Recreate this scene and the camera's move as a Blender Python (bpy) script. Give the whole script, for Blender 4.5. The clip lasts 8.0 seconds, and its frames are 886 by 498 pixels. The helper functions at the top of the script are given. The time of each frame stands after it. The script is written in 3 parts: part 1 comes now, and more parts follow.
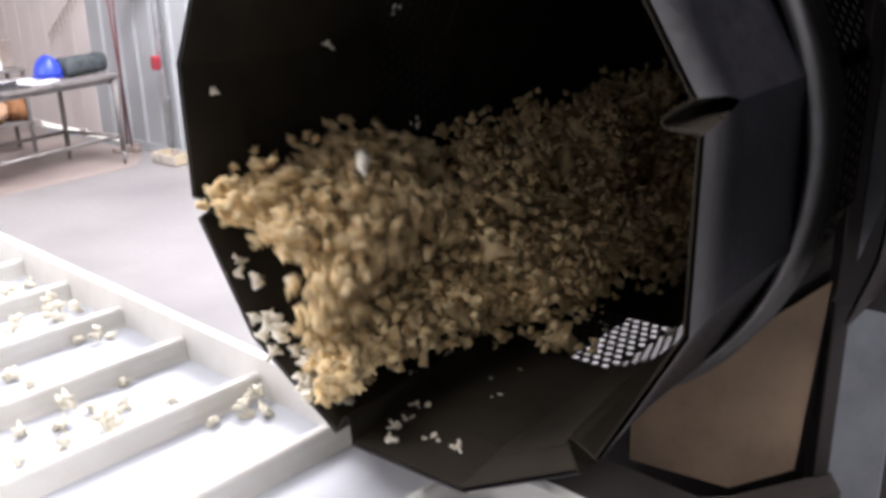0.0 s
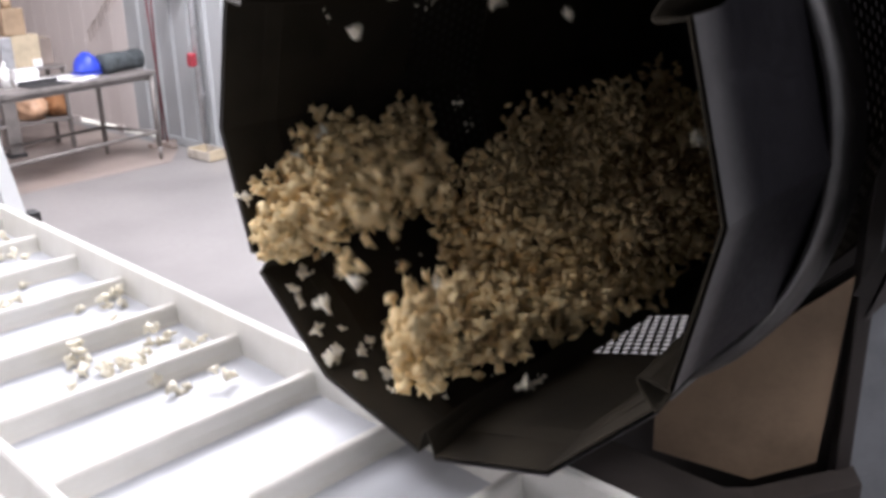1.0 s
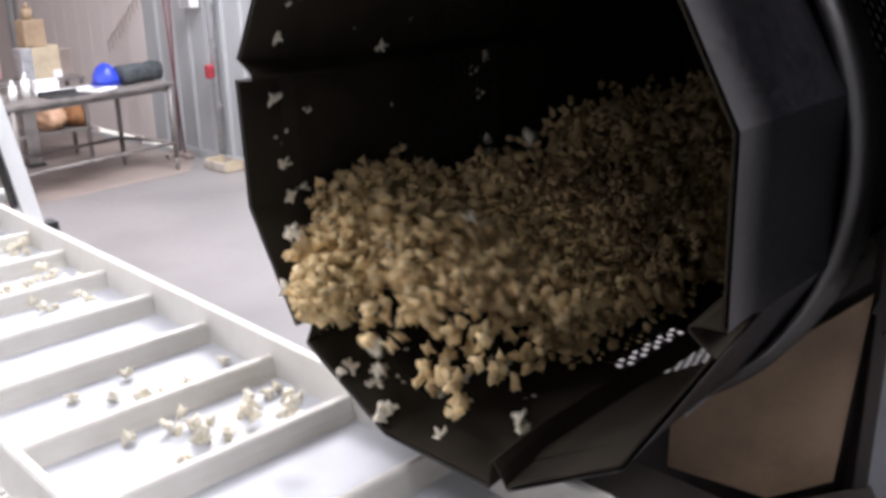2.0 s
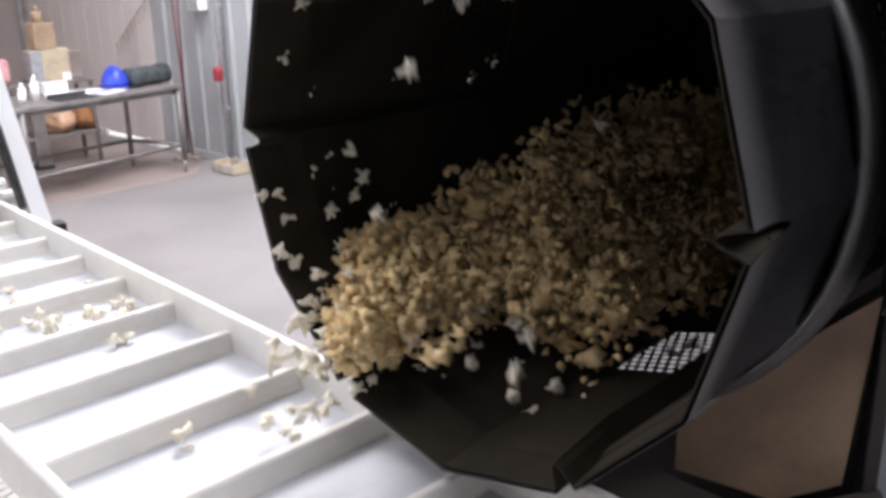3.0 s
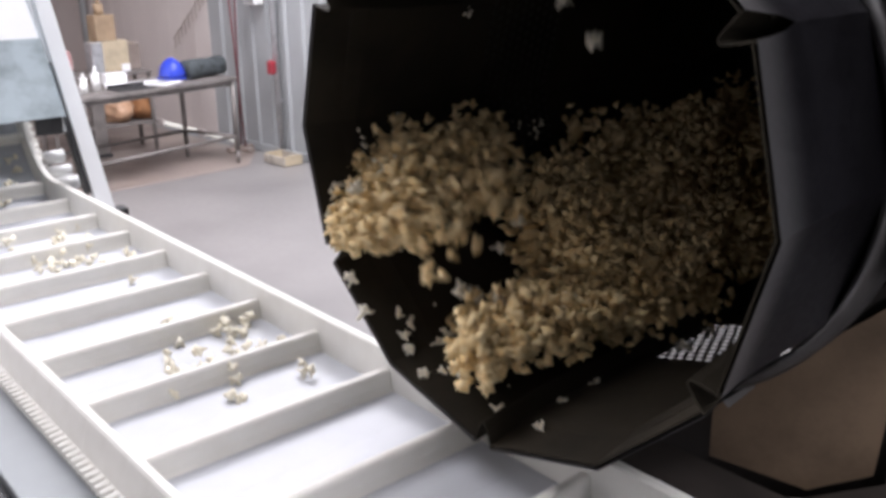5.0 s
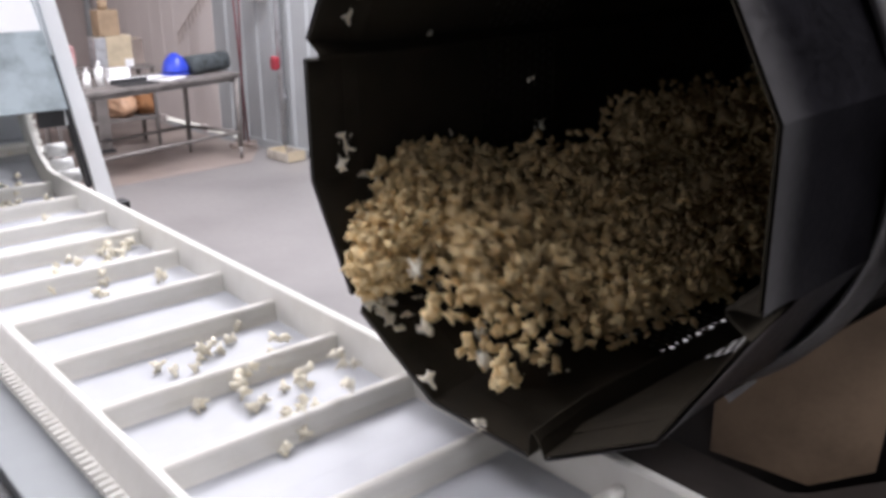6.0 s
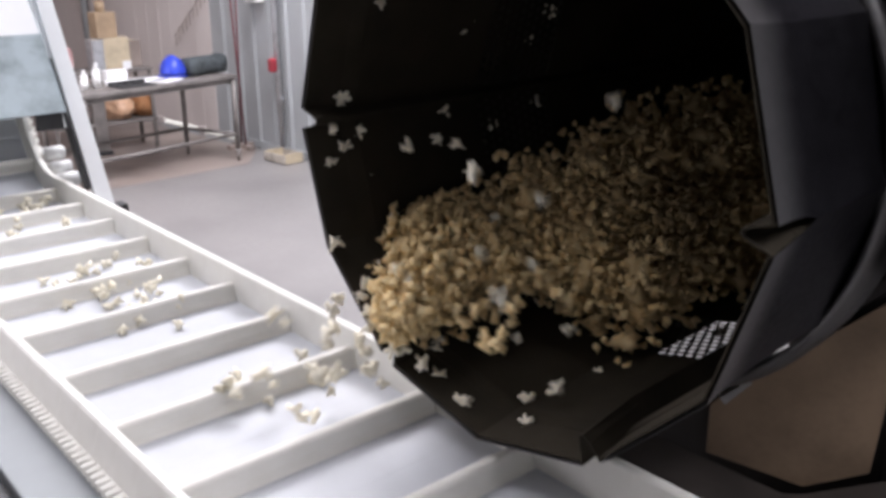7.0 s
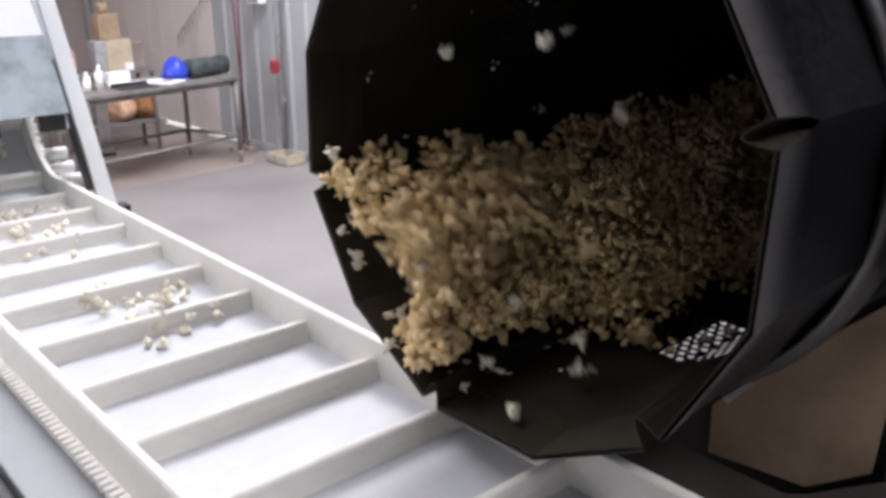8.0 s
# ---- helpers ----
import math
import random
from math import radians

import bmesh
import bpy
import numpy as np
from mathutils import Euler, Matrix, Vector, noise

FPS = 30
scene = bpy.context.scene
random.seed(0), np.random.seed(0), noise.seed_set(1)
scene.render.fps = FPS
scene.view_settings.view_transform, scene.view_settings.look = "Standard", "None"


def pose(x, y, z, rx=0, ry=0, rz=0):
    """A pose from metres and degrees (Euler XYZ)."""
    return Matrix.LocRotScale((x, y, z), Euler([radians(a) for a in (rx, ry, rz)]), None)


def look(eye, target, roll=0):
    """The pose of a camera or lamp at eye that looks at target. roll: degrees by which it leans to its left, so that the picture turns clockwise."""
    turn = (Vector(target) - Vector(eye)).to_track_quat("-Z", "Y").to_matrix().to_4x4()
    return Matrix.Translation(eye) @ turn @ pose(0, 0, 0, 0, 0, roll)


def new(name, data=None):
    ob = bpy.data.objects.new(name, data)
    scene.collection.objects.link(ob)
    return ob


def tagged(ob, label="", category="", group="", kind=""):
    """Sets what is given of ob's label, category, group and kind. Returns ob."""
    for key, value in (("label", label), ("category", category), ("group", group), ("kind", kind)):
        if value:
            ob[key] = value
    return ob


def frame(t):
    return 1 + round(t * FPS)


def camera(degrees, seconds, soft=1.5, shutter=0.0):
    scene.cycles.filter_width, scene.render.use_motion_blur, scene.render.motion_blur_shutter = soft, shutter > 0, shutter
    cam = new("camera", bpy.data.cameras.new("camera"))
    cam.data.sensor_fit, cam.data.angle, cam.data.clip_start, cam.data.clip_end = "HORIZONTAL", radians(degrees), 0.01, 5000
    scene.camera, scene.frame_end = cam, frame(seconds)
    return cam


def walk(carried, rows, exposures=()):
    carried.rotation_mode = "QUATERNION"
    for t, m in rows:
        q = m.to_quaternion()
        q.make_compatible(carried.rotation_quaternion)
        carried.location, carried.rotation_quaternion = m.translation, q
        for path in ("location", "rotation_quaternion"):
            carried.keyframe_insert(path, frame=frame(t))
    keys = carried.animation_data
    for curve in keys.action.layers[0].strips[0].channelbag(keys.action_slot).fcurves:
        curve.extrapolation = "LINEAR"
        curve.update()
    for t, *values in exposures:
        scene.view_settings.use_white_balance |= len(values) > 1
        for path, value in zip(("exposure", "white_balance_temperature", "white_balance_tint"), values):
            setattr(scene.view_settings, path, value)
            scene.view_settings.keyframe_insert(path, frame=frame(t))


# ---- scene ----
cam = camera(52.3, 8.0, soft=3.6, shutter=0.28)
walk(cam, [
    (0.0, pose(-0.001, 0.121, 2.005, 71.12, 1.18, -6.83)),
    (0.5, pose(-0.002, 0.090, 2.002, 70.83, 1.14, -5.71)),
    (1.0, pose(-0.003, 0.077, 2.008, 71.05, 1.25, -4.81)),
    (1.5, pose(-0.006, 0.076, 2.012, 71.57, 1.02, -4.10)),
    (3.0, pose(-0.004, 0.078, 2.004, 72.10, 1.00, -3.29)),
    (3.5, pose(-0.010, 0.063, 2.014, 72.26, 0.60, -2.58)),
    (4.0, pose(-0.009, 0.048, 2.019, 71.94, 1.25, -1.64)),
    (5.5, pose(-0.006, -0.008, 2.007, 71.82, 0.49, 0.21)),
    (6.0, pose(-0.003, 0.008, 2.001, 71.73, 0.48, 0.15)),
    (6.5, pose(-0.000, -0.000, 2.000, 71.72, 0.48, -0.00)),
    (7.0, pose(-0.004, -0.003, 2.008, 71.82, 0.46, -0.03)),
    (7.5, pose(-0.004, -0.006, 2.003, 71.99, 0.33, 0.07)),
    (8.0, pose(-0.004, -0.005, 2.005, 71.93, 0.50, 0.10)),
], exposures=[(0.0, 0.55), (0.6, 0.36), (1.5, 0.20), (3.0, 0.13), (4.0, 0.10), (5.5, -0.1), (8.0, -0.1)])

# ---- light: added area lamps, out of view, for a door and the roof ----
world = bpy.data.worlds.new("world")
scene.world = world
world.use_nodes = True
wn = world.node_tree
sky = wn.nodes.new("ShaderNodeTexSky")
sky.sky_type, sky.sun_disc, sky.sun_elevation, sky.sun_rotation = "NISHITA", False, radians(46), radians(45)
wn.links.new(sky.outputs[0], wn.nodes["Background"].inputs[0])
wn.nodes["Background"].inputs[1].default_value = 0.15


def lamp(name, m, sx, sy, watts, color):
    data = bpy.data.lights.new(name, "AREA")
    data.shape, data.size, data.size_y, data.energy, data.color = "RECTANGLE", sx, sy, watts, color
    ob = new(name, data)
    ob.matrix_world = m
    return ob


sun = bpy.data.lights.new("sun", "SUN")
sun.energy, sun.angle, sun.color = 4.5, radians(0.5), (1.0, 0.96, 0.9)
new("sun", sun).matrix_world = look((0.50, 0.49, 0.72), (0, 0, 0))
DAY = (0.955, 0.93, 1.0)
# no door is built; this lamp alone gives its daylight
lamp("door_daylight", look((-6.6, 4.6, 2.4), (-0.5, 2.6, 0.9)), 3.4, 3.6, 235, DAY)
lamp("unseen_overhead_light", pose(-0.5, 6.6, 5.35), 3.0, 2.6, 660, DAY)
# added to brighten the belt and the front of the hood
lamp("unseen_overhead_light", pose(-2.5, 2.6, 5.35), 2.2, 4.0, 175, DAY)
# fill added for the guard plate, placed clear of the drum's mouth
lamp("unseen_overhead_light", pose(2.9, -0.5, 5.35), 2.4, 2.0, 220, DAY)

# ---- materials ----


def mat(name, color, rough=0.5, metal=0.0, scale=8.0, vary=0.15, bump=0.1, fine=60.0, per_object=0.0, per_island=0.0, tint=None, spec=0.5):
    m = bpy.data.materials.new(name)
    m.use_nodes = True
    nt = m.node_tree
    b = nt.nodes["Principled BSDF"]
    b.inputs["Metallic"].default_value = metal
    b.inputs["Specular IOR Level"].default_value = spec
    tc = nt.nodes.new("ShaderNodeTexCoord")
    big = nt.nodes.new("ShaderNodeTexNoise")
    big.inputs["Scale"].default_value, big.inputs["Detail"].default_value = scale, 5
    small = nt.nodes.new("ShaderNodeTexNoise")
    small.inputs["Scale"].default_value, small.inputs["Detail"].default_value = fine, 4
    nt.links.new(tc.outputs["Object"], big.inputs["Vector"])
    nt.links.new(tc.outputs["Object"], small.inputs["Vector"])
    ramp = nt.nodes.new("ShaderNodeMix")
    ramp.data_type = "RGBA"
    c2 = tint or [max(0.0, c * (1 - 2.2 * vary)) for c in color]
    ramp.inputs[6].default_value = (*c2, 1)
    ramp.inputs[7].default_value = (*[min(1.0, c * (1 + 0.4 * vary)) for c in color], 1)
    mr = nt.nodes.new("ShaderNodeMapRange")
    mr.inputs[1].default_value, mr.inputs[2].default_value = 0.3, 0.65
    nt.links.new(big.outputs[0], mr.inputs[0])
    add = nt.nodes.new("ShaderNodeMath")
    add.operation, add.use_clamp = "MULTIPLY_ADD", True
    nt.links.new(small.outputs[0], add.inputs[0])
    add.inputs[1].default_value = 0.45
    nt.links.new(mr.outputs[0], add.inputs[2])
    nt.links.new(add.outputs[0], ramp.inputs[0])
    last = ramp.outputs[2]
    if per_object or per_island:
        if per_object:
            src = nt.nodes.new("ShaderNodeObjectInfo").outputs["Random"]
        else:
            src = nt.nodes.new("ShaderNodeNewGeometry").outputs["Random Per Island"]
        vr = nt.nodes.new("ShaderNodeMapRange")
        k = per_object or per_island
        vr.inputs[3].default_value, vr.inputs[4].default_value = 1 - k, 1 + k * 0.4
        nt.links.new(src, vr.inputs[0])
        hs = nt.nodes.new("ShaderNodeHueSaturation")
        nt.links.new(vr.outputs[0], hs.inputs["Value"])
        nt.links.new(last, hs.inputs["Color"])
        last = hs.outputs[0]
    nt.links.new(last, b.inputs["Base Color"])
    rr = nt.nodes.new("ShaderNodeMapRange")
    rr.inputs[3].default_value, rr.inputs[4].default_value = max(0.03, rough - 0.1), min(1.0, rough + 0.12)
    nt.links.new(small.outputs[0], rr.inputs[0])
    nt.links.new(rr.outputs[0], b.inputs["Roughness"])
    if bump:
        bp = nt.nodes.new("ShaderNodeBump")
        bp.inputs["Strength"].default_value, bp.inputs["Distance"].default_value = bump, 0.004
        nt.links.new(small.outputs[0], bp.inputs["Height"])
        nt.links.new(bp.outputs[0], b.inputs["Normal"])
    return m


M_DRUM = mat("dark_stainless", (0.072, 0.070, 0.078), 0.36, 1.0, 5, 0.25, 0.03, 90)
M_RING = mat("dull_ring_steel", (0.15, 0.145, 0.145), 0.42, 1.0, 6, 0.2, 0.04, 100)
M_POST = mat("brushed_post_steel", (0.25, 0.26, 0.28), 0.45, 0.35, 5, 0.2, 0.04, 90)
M_STEEL = mat("stainless", (0.55, 0.55, 0.56), 0.35, 1.0, 6, 0.15, 0.04, 120)
# steel inside the drum, much darker than the outer skin
M_INNER = mat("near_black_steel", (0.026, 0.021, 0.014), 0.82, 0.0, 6, 0.3, 0.05, 80, spec=0.2)
M_TRAY = mat("dark_grey_sheet", (0.065, 0.055, 0.050), 0.5, 0.3, 6, 0.2, 0.05, 60)
M_TABLE = mat("grey_table_steel", (0.22, 0.20, 0.19), 0.55, 0.3, 8, 0.2, 0.05, 80)
M_PANEL = mat("dull_steel_panel", (0.32, 0.225, 0.15), 0.5, 0.3, 5, 0.2, 0.05, 80)
M_GALV = mat("galvanised", (0.62, 0.63, 0.65), 0.45, 0.8, 14, 0.15, 0.05, 80)
M_BELT = mat("white_belt_plastic", (0.51, 0.525, 0.555), 0.5, 0, 9, 0.03, 0.05, 150)
M_CLEAT = mat("cream_belt_plastic", (0.74, 0.725, 0.68), 0.5, 0, 10, 0.06, 0.06, 120, tint=(0.69, 0.67, 0.615))
M_FRAME = mat("white_frame_paint", (0.31, 0.33, 0.34), 0.4, 0, 5, 0.06, 0.04, 70)
M_BLACK = mat("black_rubber", (0.03, 0.03, 0.032), 0.6, 0, 8, 0.3, 0.1, 90)
M_HOUSING = mat("black_housing", (0.034, 0.028, 0.026), 0.55, 0, 3, 0.3, 0.05, 50)
M_FLOOR = mat("grey_floor_paint", (0.232, 0.220, 0.216), 0.38, 0, 0.9, 0.12, 0.05, 22)
M_BROWN = mat("brown_floor", (0.285, 0.235, 0.21), 0.35, 0, 1.5, 0.25, 0.05, 30)
M_WALL = mat("grey_blue_sheet_wall", (0.36, 0.375, 0.385), 0.5, 0.0, 1.2, 0.08, 0.03, 30)
M_BEIGE = mat("beige_sheet_wall", (0.66, 0.605, 0.585), 0.55, 0.0, 0.9, 0.05, 0.03, 25)
M_CEIL = mat("ceiling_sheet", (0.6, 0.6, 0.6), 0.7, 0, 1, 0.1, 0.03, 20)
M_HOOD = mat("cloudy_grey_hood", (0.42, 0.49, 0.52), 0.35, 0.2, 6, 0.28, 0.05, 40)
# white that stands for glare on the hood top and the rising channel
M_GLARE = mat("glare_white", (0.84, 0.85, 0.86), 0.4, 0, 4, 0.03, 0.02, 50)
M_APRON = mat("pale_concrete", (0.62, 0.60, 0.57), 0.8, 0, 3, 0.1, 0.1, 40)
# brown for the rib shadows on the beige wall
M_RIB_SHADE = mat("rib_shade_brown", (0.34, 0.285, 0.255), 0.7, 0, 9, 0.2, 0.1, 60)
M_PEACH = mat("pale_orange_film", (0.55, 0.34, 0.22), 0.45, 0, 11, 0.2, 0.5, 40)
M_BLUE = mat("blue_plastic", (0.03, 0.06, 0.50), 0.35, 0, 10, 0.1, 0.02, 60)
M_BAG = mat("charcoal_cloth", (0.055, 0.065, 0.07), 0.85, 0, 20, 0.35, 0.5, 90)
M_PAPER = mat("paper", (0.82, 0.82, 0.83), 0.8, 0, 10, 0.03, 0.02, 60)
M_CARD = mat("cardboard", (0.36, 0.26, 0.17), 0.85, 0, 7, 0.15, 0.08, 60)
M_TAN = mat("pale_cardboard", (0.50, 0.42, 0.30), 0.85, 0, 7, 0.12, 0.08, 60)
M_BOARD = mat("weathered_board", (0.40, 0.36, 0.31), 0.8, 0, 9, 0.25, 0.1, 60)
M_ORANGE = mat("orange_sack", (0.34, 0.16, 0.07), 0.7, 0, 9, 0.3, 0.4, 50)
M_RED = mat("red_paint", (0.32, 0.03, 0.045), 0.4, 0, 12, 0.15, 0.03, 60)
M_MAROON = mat("maroon_hose", (0.20, 0.07, 0.08), 0.5, 0, 12, 0.2, 0.05, 60)
M_PINK = mat("pink_plastic", (0.62, 0.33, 0.33), 0.6, 0, 8, 0.2, 0.1, 50)
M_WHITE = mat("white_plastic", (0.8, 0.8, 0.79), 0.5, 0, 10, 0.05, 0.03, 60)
M_POP = mat("popped_corn", (0.86, 0.69, 0.40), 0.75, 0, 60, 0.12, 0.4, 260, per_object=0.2, tint=(0.75, 0.50, 0.20))
# lighter copy of M_POP: the bright light over the belt is in its colour
M_POP_LIT = mat("cream_popped_corn", (0.88, 0.83, 0.70), 0.75, 0, 60, 0.12, 0.4, 260, per_object=0.15, tint=(0.82, 0.75, 0.57))
M_CLUMP = mat("popped_corn_heap", (0.86, 0.68, 0.385), 0.75, 0, 60, 0.12, 0.4, 260, per_island=0.16, tint=(0.75, 0.49, 0.195))



def rim_sheen(m, bright, reach):
    """Steel with a reflected sheen mixed into its colour along the drum's rim, duller further back."""
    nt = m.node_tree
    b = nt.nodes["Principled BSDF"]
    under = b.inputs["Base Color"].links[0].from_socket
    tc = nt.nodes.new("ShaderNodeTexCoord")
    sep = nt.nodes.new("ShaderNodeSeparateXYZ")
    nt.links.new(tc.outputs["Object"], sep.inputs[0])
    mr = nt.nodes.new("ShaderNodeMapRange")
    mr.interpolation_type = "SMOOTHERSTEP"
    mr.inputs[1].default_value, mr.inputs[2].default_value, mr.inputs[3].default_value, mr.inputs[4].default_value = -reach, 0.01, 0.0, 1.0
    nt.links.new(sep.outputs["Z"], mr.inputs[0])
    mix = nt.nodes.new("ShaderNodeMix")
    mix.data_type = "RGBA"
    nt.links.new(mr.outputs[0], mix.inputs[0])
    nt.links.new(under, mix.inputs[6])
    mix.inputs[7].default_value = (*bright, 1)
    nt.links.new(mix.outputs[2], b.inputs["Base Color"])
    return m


# the bright rim colour stands for reflected light
M_SKIN = rim_sheen(mat("rim_sheen_stainless", (0.042, 0.040, 0.047), 0.44, 1.0, 5, 0.25, 0.03, 90), (0.27, 0.26, 0.265), 0.12)

# ---- mesh helpers ----


def link(name, bm, material, parent=None, label="", smooth=False):
    me = bpy.data.meshes.new(name)
    bmesh.ops.recalc_face_normals(bm, faces=bm.faces)
    bm.to_mesh(me)
    bm.free()
    if smooth:
        for p in me.polygons:
            p.use_smooth = True
    me.materials.append(material)
    ob = new(name, me)
    ob.parent = parent
    return tagged(ob, label)


def part(name, bm, material, parent, label="", smooth=False):
    return link(name, bm, material, parent, label, smooth)


def empty(name, m=None):
    ob = new(name)
    ob.empty_display_size = 0.1
    if m is not None:
        ob.matrix_world = m
    return ob


def box(cx, cy, cz, sx, sy, sz, bevel=0.0, m=None, bm=None):
    bm = bm or bmesh.new()
    r = bmesh.ops.create_cube(bm, size=1, matrix=(m or Matrix()) @ Matrix.Translation((cx, cy, cz)) @ Matrix.Diagonal((sx, sy, sz, 1)))
    if bevel:
        es = list({e for v in r["verts"] for e in v.link_edges})
        bmesh.ops.bevel(bm, geom=es, offset=bevel, segments=2, affect="EDGES", profile=0.5)
    return bm


def rod(a, b, r, seg=12, r2=None, bm=None):
    bm = bm or bmesh.new()
    a, b = Vector(a), Vector(b)
    m = Matrix.Translation((a + b) / 2) @ (b - a).to_track_quat("Z", "Y").to_matrix().to_4x4()
    bmesh.ops.create_cone(bm, cap_ends=True, segments=seg, radius1=r, radius2=r if r2 is None else r2, depth=(b - a).length, matrix=m)
    return bm


def prism(pts, depth, m=None):
    """A plate: the outline pts in its xy plane, as thick as depth towards +z."""
    bm = bmesh.new()
    m = m or Matrix()
    lo = [bm.verts.new(m @ Vector((x, y, 0))) for x, y in pts]
    hi = [bm.verts.new(m @ Vector((x, y, depth))) for x, y in pts]
    bm.faces.new(lo[::-1])
    bm.faces.new(hi)
    for i in range(len(pts)):
        j = (i + 1) % len(pts)
        bm.faces.new((lo[i], lo[j], hi[j], hi[i]))
    return bm


# the conveyor's own axes: s along the belt, off to its right side
BD, BP, B0 = Vector((-0.6528, 0.7575, 0)), Vector((0.7575, 0.6528, 0)), Vector((0.061, 1.5, 0))
BELT = Matrix(((BP.x, BD.x, 0, B0.x), (BP.y, BD.y, 0, B0.y), (0, 0, 1, 0), (0, 0, 0, 1)))  # x: off, y: s


def at_belt(off, s, z):
    return BELT @ Vector((off, s, z))


# ---- hall ----
ROOM = Matrix(((0.694, 0.72, 0, -2.17), (-0.72, 0.694, 0, 9.86), (0, 0, 1, 0), (0, 0, 0, 1)))  # x along the back wall, y into it

tagged(link("floor", box(0, 4, -0.1, 30, 30, 0.2), M_FLOOR), "smooth grey painted concrete floor of the hall", "floor", kind="structure")
strip = prism([(-8, -0.1), (-8, -7), (0.8, -7), (0.8, -0.5), (0.3, -0.1)], 0.004, ROOM)
tagged(link("floor_strip", strip, M_BROWN), "brown floor strip along the sheet wall", "floor", kind="structure")


def ribbed(x0, x1, z0, z1, pitch, rib, depth):
    bm = bmesh.new()
    prof, x = [], x0
    while x < x1 - pitch * 0.5:
        prof += [(x, 0), (x + pitch - rib, 0), (x + pitch - rib * 0.75, -depth), (x + pitch - rib * 0.25, -depth)]
        x += pitch
    prof.append((x, 0))
    front = [[bm.verts.new(ROOM @ Vector((px, py, z))) for px, py in prof] for z in (z0, z1)]
    back = [[bm.verts.new(ROOM @ Vector((px, 0.08, z))) for px in (x0, x)] for z in (z0, z1)]
    for i in range(len(prof) - 1):
        bm.faces.new((front[0][i], front[0][i + 1], front[1][i + 1], front[1][i]))
    bm.faces.new((back[0][1], back[0][0], back[1][0], back[1][1]))
    return bm


tagged(link("wall_back", ribbed(-0.6, 12, 0.05, 5.5, 0.30, 0.07, 0.022), M_WALL), "pale grey-blue ribbed sheet metal wall", "wall", kind="structure")
tagged(link("wall_back_beige", ribbed(-9, -0.6, 0.07, 5.5, 0.30, 0.05, 0.004), M_BEIGE), "beige ribbed sheet metal wall", "wall", kind="structure")
tagged(link("pavement_outside", box(-3, 1.0, 0.004, 12, 1.96, 0.008, 0, ROOM), M_APRON), "sunlit pale concrete outside under the wall", "pavement", kind="structure")
tagged(link("wall_left", box(-7.2, 6, 2.75, 0.2, 26, 5.5), M_BEIGE), "beige side wall of the hall", "wall", kind="structure")
tagged(link("wall_right", box(7.0, 4, 2.75, 0.2, 26, 5.5), M_WALL), "grey side wall of the hall", "wall", kind="structure")
tagged(link("wall_near", box(0, -5, 2.75, 16, 0.2, 5.5), M_WALL), "grey wall behind the machine", "wall", kind="structure")
tagged(link("ceiling", box(3.0, -12.0, 5.6, 32, 24.1, 0.2, 0, ROOM), M_CEIL), "grey sheet ceiling of the hall", "ceiling", kind="structure")

for x0, x1 in ((-9.0, -1.9), (-1.05, -0.9), (-0.2, 12.0)):
    base = box((x0 + x1) / 2, -0.012, 0.045, x1 - x0, 0.024, 0.082, 0.002, ROOM)
    tagged(link("baseboard", base, M_WALL if x1 > 0 else M_BEIGE), "painted sheet strip along the foot of the wall", "baseboard", kind="structure")

# ---- tumbling drum ----
DC = Vector((0.052, 1.317, 1.706))
DN = Vector((0.734, 0.679, 0.0114)).normalized()
DU = DN.cross(Vector((0, 0, 1))).normalized()
DW = DU.cross(DN)
DRUM = Matrix(((DU.x, DW.x, -DN.x, DC.x), (DU.y, DW.y, -DN.y, DC.y), (DU.z, DW.z, -DN.z, DC.z), (0, 0, 0, 1)))
SPIN, START, RAD, BODY, LIP, DEEP = -45.3, -104.4, 0.470, 0.452, -0.075, 1.5


def polar(r, deg, z):
    return Vector((r * math.cos(radians(deg)), r * math.sin(radians(deg)), z))


def sheet(bm, quad, thick):
    """A plate on four corners, thickened."""
    n = (quad[1] - quad[0]).cross(quad[3] - quad[0]).normalized() * thick
    a = [bm.verts.new(q) for q in quad]
    b = [bm.verts.new(q + n) for q in quad]
    bm.faces.new(a[::-1])
    bm.faces.new(b)
    for i in range(4):
        j = (i + 1) % 4
        bm.faces.new((a[i], a[j], b[j], b[i]))


